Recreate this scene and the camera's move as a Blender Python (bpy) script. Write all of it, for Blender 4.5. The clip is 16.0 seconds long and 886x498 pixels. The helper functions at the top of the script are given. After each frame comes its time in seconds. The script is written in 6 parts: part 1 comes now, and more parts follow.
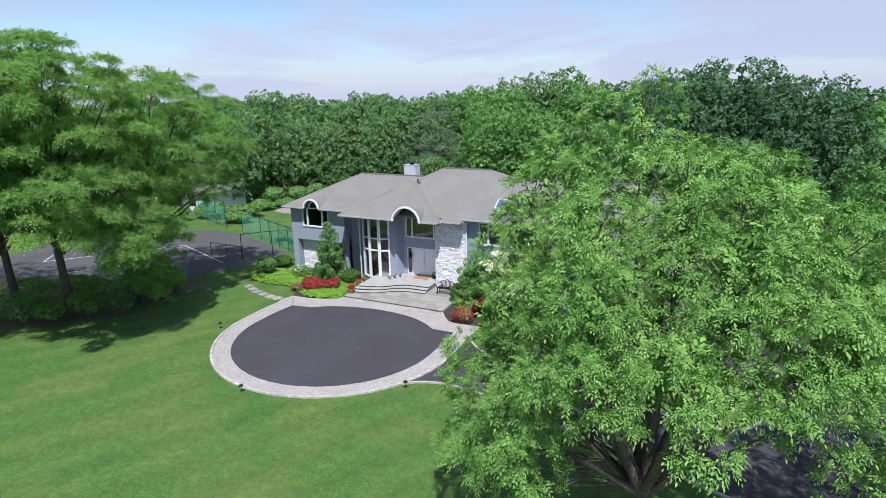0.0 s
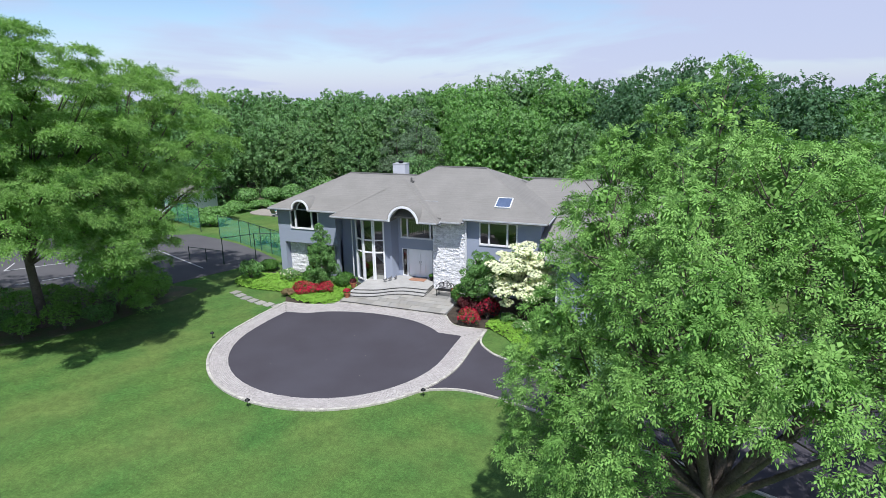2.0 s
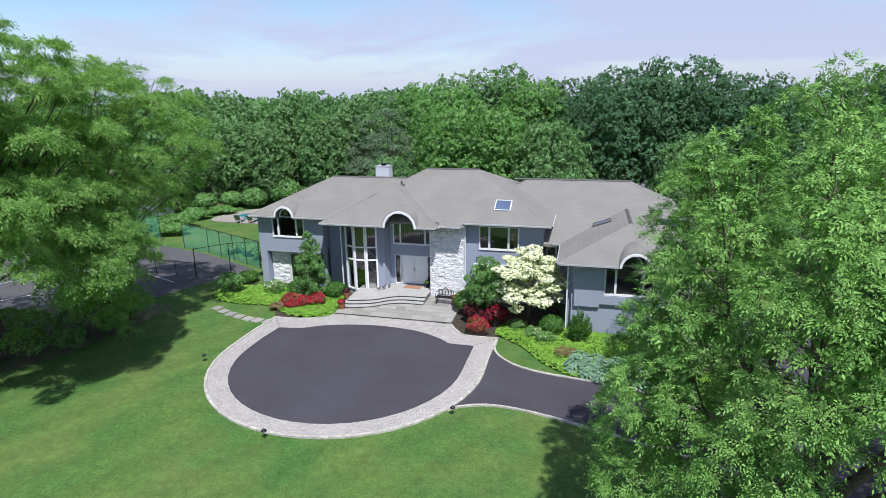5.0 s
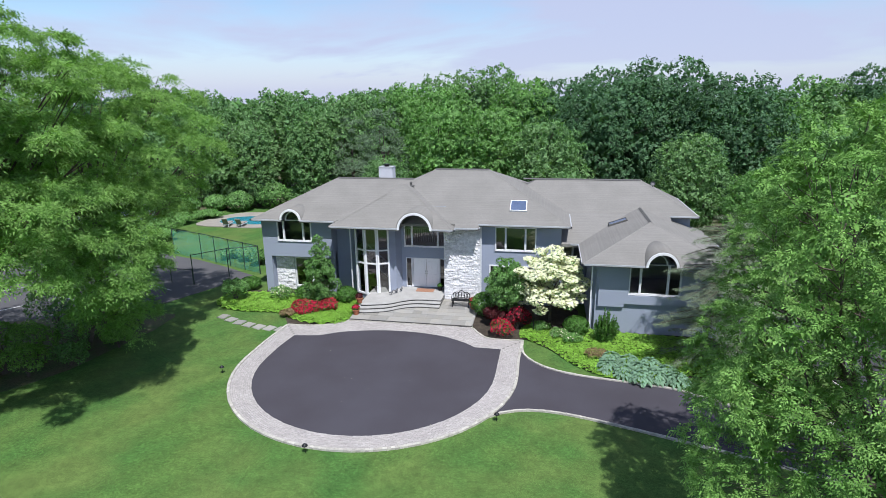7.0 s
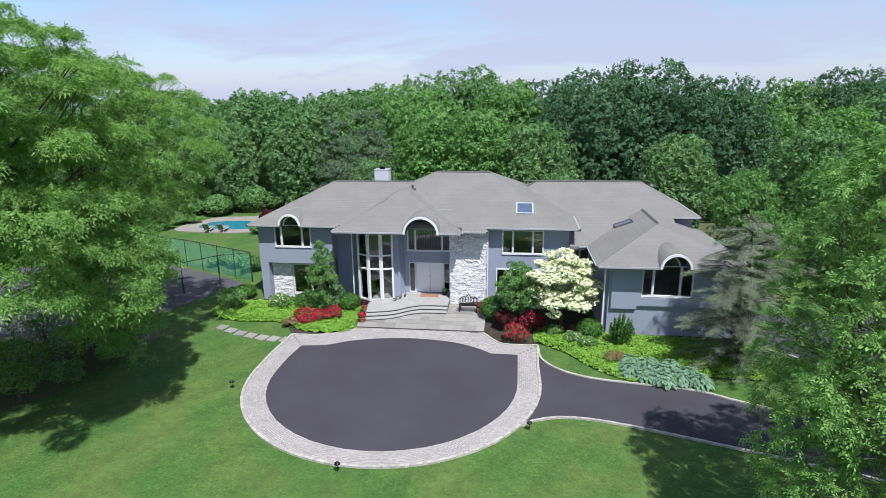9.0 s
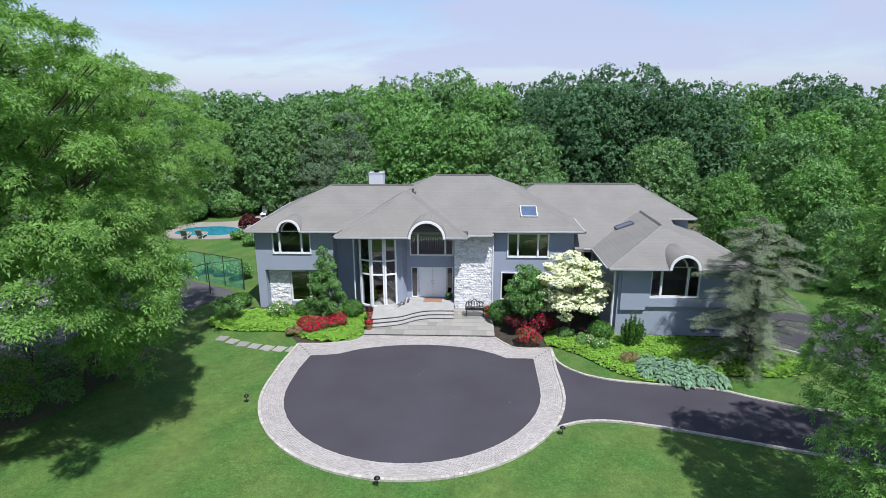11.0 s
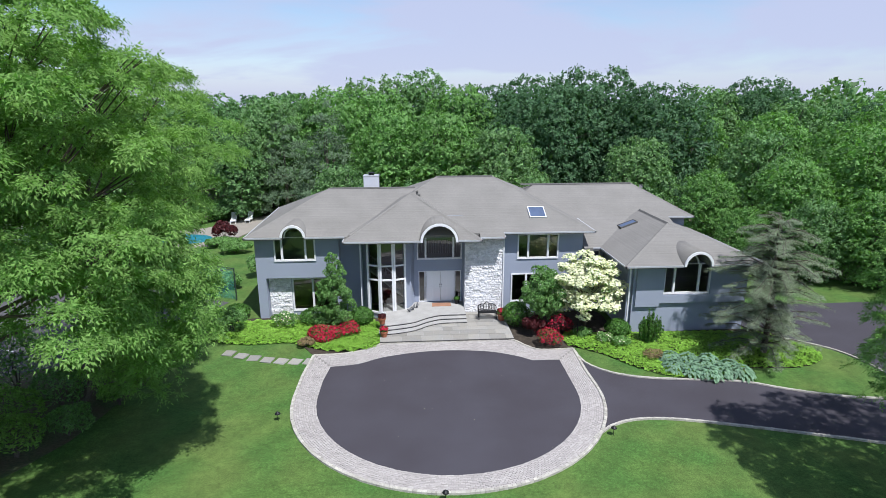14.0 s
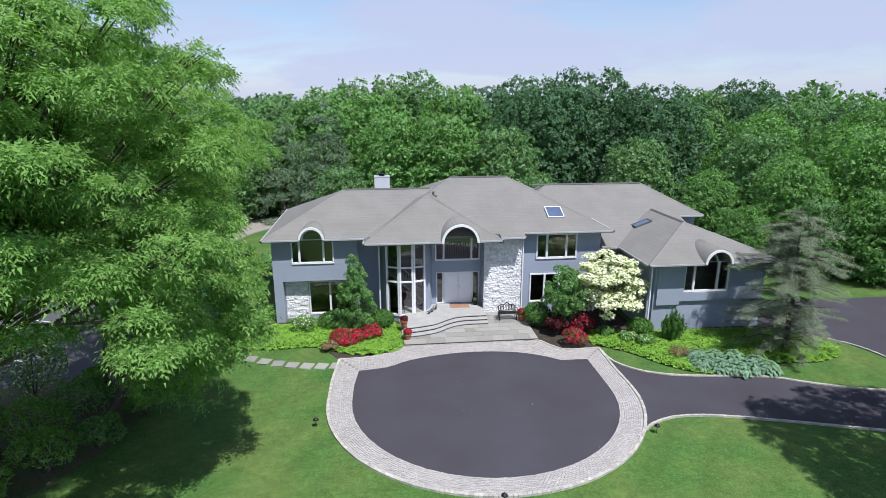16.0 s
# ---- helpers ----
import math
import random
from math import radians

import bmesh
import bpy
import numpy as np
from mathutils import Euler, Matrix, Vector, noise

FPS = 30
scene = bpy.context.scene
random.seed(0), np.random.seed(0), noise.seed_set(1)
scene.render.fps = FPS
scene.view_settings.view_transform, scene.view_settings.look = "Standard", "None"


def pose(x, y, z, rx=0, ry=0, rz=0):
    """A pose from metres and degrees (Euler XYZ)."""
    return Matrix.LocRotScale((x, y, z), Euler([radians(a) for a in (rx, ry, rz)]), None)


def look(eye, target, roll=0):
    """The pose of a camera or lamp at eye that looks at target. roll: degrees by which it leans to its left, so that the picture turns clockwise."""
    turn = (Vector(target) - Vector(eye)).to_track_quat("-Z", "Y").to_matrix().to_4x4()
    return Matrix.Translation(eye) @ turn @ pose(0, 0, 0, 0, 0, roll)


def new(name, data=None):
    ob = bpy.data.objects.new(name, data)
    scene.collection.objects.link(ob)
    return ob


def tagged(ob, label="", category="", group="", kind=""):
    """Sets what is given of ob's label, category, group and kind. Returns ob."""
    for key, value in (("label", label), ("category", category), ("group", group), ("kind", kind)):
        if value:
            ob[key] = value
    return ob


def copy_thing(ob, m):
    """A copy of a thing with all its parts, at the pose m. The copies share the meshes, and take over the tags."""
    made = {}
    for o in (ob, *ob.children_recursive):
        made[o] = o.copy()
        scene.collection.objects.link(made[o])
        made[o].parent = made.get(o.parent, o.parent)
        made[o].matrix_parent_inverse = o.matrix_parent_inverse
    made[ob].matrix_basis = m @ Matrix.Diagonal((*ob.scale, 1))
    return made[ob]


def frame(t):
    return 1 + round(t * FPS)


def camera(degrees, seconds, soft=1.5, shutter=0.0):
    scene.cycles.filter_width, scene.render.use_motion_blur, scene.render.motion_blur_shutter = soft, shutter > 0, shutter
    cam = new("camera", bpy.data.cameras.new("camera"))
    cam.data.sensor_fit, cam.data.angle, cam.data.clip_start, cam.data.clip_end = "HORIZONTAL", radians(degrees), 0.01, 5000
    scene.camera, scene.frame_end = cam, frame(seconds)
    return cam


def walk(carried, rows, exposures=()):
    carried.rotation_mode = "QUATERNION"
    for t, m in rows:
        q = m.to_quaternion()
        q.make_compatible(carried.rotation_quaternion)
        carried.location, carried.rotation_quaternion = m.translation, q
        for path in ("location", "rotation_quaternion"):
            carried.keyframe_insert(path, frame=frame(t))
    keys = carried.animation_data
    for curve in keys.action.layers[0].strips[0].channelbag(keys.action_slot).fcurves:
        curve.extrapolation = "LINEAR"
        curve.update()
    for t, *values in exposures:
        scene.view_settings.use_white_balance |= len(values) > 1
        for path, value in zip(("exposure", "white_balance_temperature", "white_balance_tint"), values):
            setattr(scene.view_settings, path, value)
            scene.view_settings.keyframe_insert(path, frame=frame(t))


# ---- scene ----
cam = camera(76.9, 16.0, soft=0.8)
PATH = [
    (0, (-0.948, -0.266, 13.47), (-1.748, 1.489, 12.939), -0.9),
    (0.5, (-1.642, -0.165, 13.304), (-2.401, 1.608, 12.774), -1.0),
    (1, (-2.362, -0.256, 13.21), (-3.088, 1.53, 12.68), -0.9),
    (1.5, (-3.047, -0.215, 13.18), (-3.75, 1.581, 12.65), -0.9),
    (2, (-3.746, -0.243, 13.281), (-4.417, 1.564, 12.747), -0.8),
    (2.5, (-4.438, -0.143, 13.276), (-5.085, 1.672, 12.74), -0.9),
    (3, (-5.139, -0.07, 13.267), (-5.769, 1.751, 12.733), -1.0),
    (3.5, (-5.737, -0.052, 13.398), (-6.336, 1.779, 12.859), -1.0),
    (4, (-6.385, 0.139, 13.396), (-6.949, 1.98, 12.855), -0.9),
    (6.5, (-9.933, 0.063, 13.334), (-10.303, 1.954, 12.795), -0.9),
    (7, (-10.881, 0.154, 13.262), (-11.24, 2.047, 12.724), -0.8),
    (7.5, (-11.633, 0.255, 13.247), (-11.981, 2.149, 12.708), -0.7),
    (8, (-12.275, 0.287, 13.262), (-12.603, 2.185, 12.724), -0.7),
    (8.5, (-12.97, 0.37, 13.271), (-13.258, 2.275, 12.733), -0.7),
    (9, (-13.63, 0.473, 13.315), (-13.861, 2.386, 12.778), -0.6),
    (11.5, (-17.273, 0.761, 13.355), (-17.323, 2.689, 12.825), -0.3),
    (12, (-17.94, 0.886, 13.335), (-17.955, 2.815, 12.806), -0.4),
    (12.5, (-18.687, 1.008, 13.313), (-18.672, 2.938, 12.786), -0.3),
    (13, (-19.369, 1.145, 13.272), (-19.329, 3.075, 12.747), -0.2),
    (13.5, (-20.084, 1.265, 13.242), (-20.004, 3.193, 12.719), -0.1),
    (14, (-20.774, 1.375, 13.207), (-20.648, 3.302, 12.685), -0.1),
    (14.5, (-21.43, 1.479, 13.201), (-21.283, 3.404, 12.68), -0.1),
    (15, (-22.14, 1.609, 13.176), (-21.965, 3.532, 12.656), 0.0),
    (15.5, (-22.802, 1.733, 13.174), (-22.601, 3.654, 12.655), -0.0),
    (16, (-23.466, 1.841, 13.081), (-23.25, 3.762, 12.566), 0.0),
]
walk(cam, [(t, look(eye, target, roll)) for t, eye, target, roll in PATH], [(0, 0.5, 6050, 10), (16, 0.5, 6050, 10)])

# ---------- world, sun ----------
SUN_DIR = Vector((0.27, -0.47, 1.0)).normalized()
world = bpy.data.worlds.new("world")
scene.world = world
world.use_nodes = True


def build_world():
    nt = world.node_tree
    n, l = nt.nodes, nt.links
    n.clear()
    out = n.new("ShaderNodeOutputWorld")
    bg = n.new("ShaderNodeBackground")
    sky = n.new("ShaderNodeTexSky")
    sky.sky_type = "NISHITA"
    sky.sun_disc = False
    sky.sun_elevation = math.asin(SUN_DIR.z)
    sky.sun_rotation = math.atan2(SUN_DIR.x, SUN_DIR.y)
    sky.air_density, sky.dust_density, sky.ozone_density = 1.0, 0.3, 3.0
    tc = n.new("ShaderNodeTexCoord")
    mp = n.new("ShaderNodeMapping")
    mp.inputs["Scale"].default_value = (1.0, 1.0, 5.5)
    mp.inputs["Rotation"].default_value = (radians(6), radians(5), radians(20))
    nz = n.new("ShaderNodeTexNoise")
    nz.inputs["Scale"].default_value = 1.7
    nz.inputs["Detail"].default_value = 5
    nz.inputs["Roughness"].default_value = 0.55
    nz.inputs["Distortion"].default_value = 0.35
    ramp = n.new("ShaderNodeValToRGB")
    ramp.color_ramp.elements[0].position, ramp.color_ramp.elements[0].color = 0.43, (0.08, 0.08, 0.08, 1)
    ramp.color_ramp.elements[1].position, ramp.color_ramp.elements[1].color = 0.60, (0.95, 0.95, 0.95, 1)
    mix = n.new("ShaderNodeMixRGB")
    mix.inputs["Color2"].default_value = (4.2, 4.4, 5.7, 1)
    mul = n.new("ShaderNodeMath")
    mul.operation = "MULTIPLY"
    mul.inputs[1].default_value = 0.95
    l.new(tc.outputs["Generated"], mp.inputs["Vector"])
    l.new(mp.outputs["Vector"], nz.inputs["Vector"])
    l.new(nz.outputs["Fac"], ramp.inputs["Fac"])
    l.new(ramp.outputs["Color"], mul.inputs[0])
    sep = n.new("ShaderNodeSeparateXYZ")
    l.new(tc.outputs["Generated"], sep.inputs["Vector"])
    low = n.new("ShaderNodeMapRange")
    low.inputs["From Min"].default_value, low.inputs["From Max"].default_value = 0.0, 0.11
    low.inputs["To Min"].default_value, low.inputs["To Max"].default_value = 0.9, 0.0
    l.new(sep.outputs["Z"], low.inputs["Value"])
    top = n.new("ShaderNodeMath")
    top.operation = "MAXIMUM"
    l.new(low.outputs["Result"], top.inputs[0])
    l.new(mul.outputs["Value"], top.inputs[1])
    l.new(top.outputs["Value"], mix.inputs["Fac"])
    l.new(sky.outputs["Color"], mix.inputs["Color1"])
    l.new(mix.outputs["Color"], bg.inputs["Color"])
    bg.inputs["Strength"].default_value = SKY
    l.new(bg.outputs["Background"], out.inputs["Surface"])


SKY = 0.10
build_world()
sun = new("sun", bpy.data.lights.new("sun", "SUN"))
sun.data.energy, sun.data.angle, sun.data.color = 4.5, radians(0.6), (1.0, 0.965, 0.92)
sun.matrix_world = look(SUN_DIR * 100, (0, 0, 0))


# ---------- materials ----------
def material(name, color, rough=0.8, metal=0.0, vary=0.15, scale=3.0, fine=40.0, bump=0.2, bump_dist=0.01,
             second=None, amount=0.5, spec=0.3, per_object=0.0, per_island=0.0, translucent=0.0, detail=6.0):
    m = bpy.data.materials.new(name)
    m.use_nodes = True
    nt = m.node_tree
    n, l = nt.nodes, nt.links
    n.clear()
    out = n.new("ShaderNodeOutputMaterial")
    bs = n.new("ShaderNodeBsdfPrincipled")
    bs.inputs["Roughness"].default_value = rough
    bs.inputs["Metallic"].default_value = metal
    bs.inputs["Specular IOR Level"].default_value = spec
    tc = n.new("ShaderNodeTexCoord")
    geo = n.new("ShaderNodeNewGeometry")
    big = n.new("ShaderNodeTexNoise")
    big.inputs["Scale"].default_value, big.inputs["Detail"].default_value = scale, detail
    small = n.new("ShaderNodeTexNoise")
    small.inputs["Scale"].default_value, small.inputs["Detail"].default_value = fine, 4
    l.new(geo.outputs["Position"], big.inputs["Vector"])
    l.new(geo.outputs["Position"], small.inputs["Vector"])
    ramp = n.new("ShaderNodeMapRange")
    ramp.inputs["From Min"].default_value, ramp.inputs["From Max"].default_value = 0.35, 0.65
    ramp.inputs["To Min"].default_value, ramp.inputs["To Max"].default_value = 0.0, 1.0
    l.new(big.outputs["Fac"], ramp.inputs["Value"])
    base = n.new("ShaderNodeMixRGB")
    base.inputs["Color1"].default_value = (*color, 1)
    base.inputs["Color2"].default_value = (*(second or [c * (1 - vary) for c in color]), 1)
    am = n.new("ShaderNodeMath")
    am.operation = "MULTIPLY"
    am.inputs[1].default_value = amount if second else 1.0
    l.new(ramp.outputs["Result"], am.inputs[0])
    l.new(am.outputs["Value"], base.inputs["Fac"])
    hsv = n.new("ShaderNodeHueSaturation")
    l.new(base.outputs["Color"], hsv.inputs["Color"])
    val = n.new("ShaderNodeMapRange")
    val.inputs["From Min"].default_value, val.inputs["From Max"].default_value = 0.25, 0.75
    val.inputs["To Min"].default_value, val.inputs["To Max"].default_value = 1 - vary, 1 + vary
    l.new(small.outputs["Fac"], val.inputs["Value"])
    last = val.outputs["Result"]
    if per_object or per_island:
        if per_object:
            src = n.new("ShaderNodeObjectInfo").outputs["Random"]
        else:
            src = geo.outputs["Random Per Island"]
        k = per_object or per_island
        rnd = n.new("ShaderNodeMapRange")
        rnd.inputs["To Min"].default_value, rnd.inputs["To Max"].default_value = 1 - k, 1 + k
        l.new(src, rnd.inputs["Value"])
        mm = n.new("ShaderNodeMath")
        mm.operation = "MULTIPLY"
        l.new(last, mm.inputs[0])
        l.new(rnd.outputs["Result"], mm.inputs[1])
        last = mm.outputs["Value"]
    l.new(last, hsv.inputs["Value"])
    l.new(hsv.outputs["Color"], bs.inputs["Base Color"])
    if bump:
        bp = n.new("ShaderNodeBump")
        bp.inputs["Strength"].default_value, bp.inputs["Distance"].default_value = bump, bump_dist
        l.new(small.outputs["Fac"], bp.inputs["Height"])
        l.new(bp.outputs["Normal"], bs.inputs["Normal"])
    if translucent:
        tr = n.new("ShaderNodeBsdfTranslucent")
        warm = n.new("ShaderNodeMixRGB")
        warm.blend_type = "MULTIPLY"
        warm.inputs["Fac"].default_value = 1.0
        warm.inputs["Color2"].default_value = (1.0, 1.25, 0.45, 1)
        l.new(hsv.outputs["Color"], warm.inputs["Color1"])
        l.new(warm.outputs["Color"], tr.inputs["Color"])
        mx = n.new("ShaderNodeMixShader")
        mx.inputs["Fac"].default_value = translucent
        l.new(bs.outputs["BSDF"], mx.inputs[1])
        l.new(tr.outputs["BSDF"], mx.inputs[2])
        l.new(mx.outputs["Shader"], out.inputs["Surface"])
    else:
        l.new(bs.outputs["BSDF"], out.inputs["Surface"])
    return m


def glass_material(name, tint, rough=0.02):
    m = bpy.data.materials.new(name)
    m.use_nodes = True
    nt = m.node_tree
    n, l = nt.nodes, nt.links
    n.clear()
    out = n.new("ShaderNodeOutputMaterial")
    clear = n.new("ShaderNodeBsdfTransparent")
    clear.inputs["Color"].default_value = (*tint, 1)
    gl = n.new("ShaderNodeBsdfGlossy")
    gl.inputs["Roughness"].default_value = rough
    fr = n.new("ShaderNodeFresnel")
    fr.inputs["IOR"].default_value = 2.3
    mx = n.new("ShaderNodeMixShader")
    l.new(fr.outputs["Fac"], mx.inputs["Fac"])
    l.new(clear.outputs["BSDF"], mx.inputs[1])
    l.new(gl.outputs["BSDF"], mx.inputs[2])
    l.new(mx.outputs["Shader"], out.inputs["Surface"])
    return m


def lawn_material():
    m = material("lawn", (0.05, 0.116, 0.026), 0.9, vary=0.30, scale=0.35, fine=9.0, bump=0.6, bump_dist=0.03,
                 second=(0.075, 0.13, 0.03), amount=0.8, spec=0.15)
    nt = m.node_tree
    n, l = nt.nodes, nt.links
    bs = next(x for x in n if x.type == "BSDF_PRINCIPLED")
    src = bs.inputs["Base Color"].links[0].from_socket
    geo = n.new("ShaderNodeNewGeometry")
    dry = n.new("ShaderNodeTexNoise")
    dry.inputs["Scale"].default_value, dry.inputs["Detail"].default_value = 0.3, 7
    l.new(geo.outputs["Position"], dry.inputs["Vector"])
    r = n.new("ShaderNodeMapRange")
    r.inputs["From Min"].default_value, r.inputs["From Max"].default_value = 0.42, 0.66
    r.inputs["To Max"].default_value = 0.6
    l.new(dry.outputs["Fac"], r.inputs["Value"])
    mx = n.new("ShaderNodeMixRGB")
    mx.inputs["Color2"].default_value = (0.11, 0.145, 0.04, 1)
    l.new(r.outputs["Result"], mx.inputs["Fac"])
    l.new(src, mx.inputs["Color1"])
    blades = n.new("ShaderNodeTexNoise")
    blades.inputs["Scale"].default_value, blades.inputs["Detail"].default_value = 28, 5
    l.new(geo.outputs["Position"], blades.inputs["Vector"])
    br = n.new("ShaderNodeMapRange")
    br.inputs["From Min"].default_value, br.inputs["From Max"].default_value = 0.3, 0.7
    br.inputs["To Min"].default_value, br.inputs["To Max"].default_value = 0.62, 1.38
    l.new(blades.outputs["Fac"], br.inputs["Value"])
    mot = n.new("ShaderNodeTexNoise")
    mot.inputs["Scale"].default_value, mot.inputs["Detail"].default_value, mot.inputs["Roughness"].default_value = 2.6, 8, 0.7
    l.new(geo.outputs["Position"], mot.inputs["Vector"])
    mr = n.new("ShaderNodeMapRange")
    mr.inputs["From Min"].default_value, mr.inputs["From Max"].default_value = 0.3, 0.7
    mr.inputs["To Min"].default_value, mr.inputs["To Max"].default_value = 0.76, 1.24
    l.new(mot.outputs["Fac"], mr.inputs["Value"])
    mow = n.new("ShaderNodeTexWave")
    mow.inputs["Scale"].default_value, mow.inputs["Distortion"].default_value = 0.16, 5.0
    mow.inputs["Detail"].default_value, mow.inputs["Detail Scale"].default_value = 2.0, 0.5
    turn = n.new("ShaderNodeMapping")
    turn.inputs["Rotation"].default_value = (0, 0, radians(35))
    l.new(geo.outputs["Position"], turn.inputs["Vector"])
    l.new(turn.outputs["Vector"], mow.inputs["Vector"])
    band = n.new("ShaderNodeMapRange")
    band.inputs["To Min"].default_value, band.inputs["To Max"].default_value = 0.94, 1.06
    l.new(mow.outputs["Fac"], band.inputs["Value"])
    tone = n.new("ShaderNodeMath")
    tone.operation = "MULTIPLY"
    l.new(band.outputs["Result"], tone.inputs[0])
    l.new(mr.outputs["Result"], tone.inputs[1])
    both = n.new("ShaderNodeMath")
    both.operation = "MULTIPLY"
    l.new(br.outputs["Result"], both.inputs[0])
    l.new(tone.outputs["Value"], both.inputs[1])
    hs = n.new("ShaderNodeHueSaturation")
    l.new(both.outputs["Value"], hs.inputs["Value"])
    l.new(mx.outputs["Color"], hs.inputs["Color"])
    l.new(hs.outputs["Color"], bs.inputs["Base Color"])
    return m


def shingle_material():
    m = material("shingle", (0.20, 0.190, 0.176), 0.92, vary=0.13, scale=0.7, fine=14.0, bump=0.15, bump_dist=0.01,
                 second=(0.17, 0.162, 0.149), amount=0.7, spec=0.15)
    nt = m.node_tree
    n, l = nt.nodes, nt.links
    bs = next(x for x in n if x.type == "BSDF_PRINCIPLED")
    src = bs.inputs["Base Color"].links[0].from_socket
    geo = n.new("ShaderNodeNewGeometry")
    sep = n.new("ShaderNodeSeparateXYZ")
    l.new(geo.outputs["Position"], sep.inputs["Vector"])
    w = n.new("ShaderNodeTexNoise")
    w.noise_dimensions = "1D"
    w.inputs["Scale"].default_value, w.inputs["Detail"].default_value = 26, 1
    l.new(sep.outputs["Z"], w.inputs["W"])
    r = n.new("ShaderNodeMapRange")
    r.inputs["From Min"].default_value, r.inputs["From Max"].default_value = 0.3, 0.7
    r.inputs["To Min"].default_value, r.inputs["To Max"].default_value = 0.94, 1.06
    l.new(w.outputs["Fac"], r.inputs["Value"])
    hs = n.new("ShaderNodeHueSaturation")
    l.new(r.outputs["Result"], hs.inputs["Value"])
    l.new(src, hs.inputs["Color"])
    l.new(hs.outputs["Color"], bs.inputs["Base Color"])
    return m


M_LAWN = lawn_material()
M_ASPHALT = material("asphalt", (0.045, 0.040, 0.048), 0.85, vary=0.14, scale=0.35, fine=45, bump=0.3, second=(0.056, 0.052, 0.063), amount=0.8, detail=9.0)
M_COURT = material("court_asphalt", (0.07, 0.067, 0.072), 0.9, vary=0.10, scale=0.4, fine=30, bump=0.2, second=(0.09, 0.087, 0.09), amount=0.7)
M_PAVER = material("paver", (0.36, 0.332, 0.315), 0.9, vary=0.10, scale=0.8, fine=14, bump=0.3, per_island=0.11)
M_JOINT = material("joint_sand", (0.21, 0.195, 0.18), 0.95, vary=0.2, scale=2, fine=30)
M_KERB = material("kerb_stone", (0.43, 0.405, 0.355), 0.9, vary=0.2, scale=2, fine=25, per_island=0.18)
M_BLUESTONE = material("bluestone", (0.25, 0.243, 0.228), 0.8, vary=0.15, scale=1.2, fine=18, per_object=0.2, second=(0.27, 0.25, 0.215), amount=0.7)
M_STEP = material("step_stone", (0.36, 0.35, 0.335), 0.85, vary=0.15, scale=2, fine=20)
M_RISER = material("riser_stone", (0.10, 0.096, 0.092), 0.9, vary=0.25, scale=3, fine=15)
# mulch colour deepened to carry the shade between the plants
M_MULCH_SHADED = material("mulch", (0.06, 0.047, 0.035), 0.95, vary=0.4, scale=3, fine=25, bump=0.8, bump_dist=0.03)
M_LITTER = material("leaf_litter", (0.11, 0.09, 0.06), 0.95, vary=0.4, scale=1.0, fine=12, bump=0.8, bump_dist=0.03, second=(0.06, 0.10, 0.035), amount=0.8)
M_STUCCO = material("stucco", (0.29, 0.32, 0.40), 0.9, vary=0.05, scale=0.7, fine=50, bump=0.15, second=(0.27, 0.30, 0.375), amount=0.7)
M_TRIM = material("white_trim", (0.72, 0.72, 0.74), 0.5, vary=0.04, scale=2, fine=20, bump=0.05)
M_GUTTER = material("gutter", (0.36, 0.37, 0.39), 0.5, vary=0.06, scale=2, fine=20, bump=0.05)
M_SHINGLE = shingle_material()
M_CAP = material("ridge_cap", (0.10, 0.097, 0.092), 0.9, vary=0.12, scale=2, fine=20)
M_VENEER = material("whitewashed_stone", (0.76, 0.75, 0.76), 0.9, vary=0.14, scale=5, fine=16, bump=0.9, bump_dist=0.05, per_object=0.14, second=(0.60, 0.59, 0.61), amount=0.7)
M_MORTAR = material("mortar", (0.62, 0.61, 0.62), 0.95, vary=0.1, scale=4, fine=30)
M_GLASS = glass_material("window_glass", (0.64, 0.68, 0.68))
# opaque blue pane: the sky's reflection is put into the base colour
M_SKY_REFLECTED = material("skylight_sky_reflection", (0.085, 0.115, 0.19), 0.12, vary=0.15, scale=1.5, fine=6, bump=0, spec=0.6)
M_DOOR = material("door_paint", (0.80, 0.80, 0.82), 0.45, vary=0.03, scale=2, fine=20, bump=0.03)
M_INSIDE = material("interior_paint", (0.36, 0.355, 0.34), 0.9, vary=0.08, scale=1, fine=20, bump=0.0)
M_FLOOR = material("interior_floor", (0.16, 0.10, 0.06), 0.5, vary=0.15, scale=2, fine=20, bump=0.0)
M_STAIR = material("stair_white", (0.6, 0.6, 0.58), 0.6, vary=0.05, bump=0.0)
M_BLACK = material("black_metal", (0.015, 0.015, 0.017), 0.45, metal=0.3, vary=0.2)
M_DISH = material("dish_grey", (0.12, 0.12, 0.125), 0.6, vary=0.1)
M_TERRA = material("terracotta", (0.35, 0.13, 0.07), 0.85, vary=0.15, fine=25)
M_MAT = material("door_mat", (0.32, 0.17, 0.11), 0.95, vary=0.2, fine=60)
M_BARK = material("bark", (0.13, 0.105, 0.085), 0.95, vary=0.3, scale=3, fine=14, bump=0.9, bump_dist=0.04)
M_LEAF_HERO = material("ash_leaf", (0.13, 0.262, 0.056), 0.6, vary=0.12, scale=0.6, fine=3, bump=0, per_island=0.3, translucent=0.14, second=(0.20, 0.35, 0.09), amount=0.9, spec=0.12)
M_LEAF_LEFT = material("locust_leaf", (0.17, 0.305, 0.078), 0.7, vary=0.12, scale=0.4, fine=3, bump=0, per_island=0.35, translucent=0.45, second=(0.215, 0.35, 0.10), amount=0.9, spec=0.12)
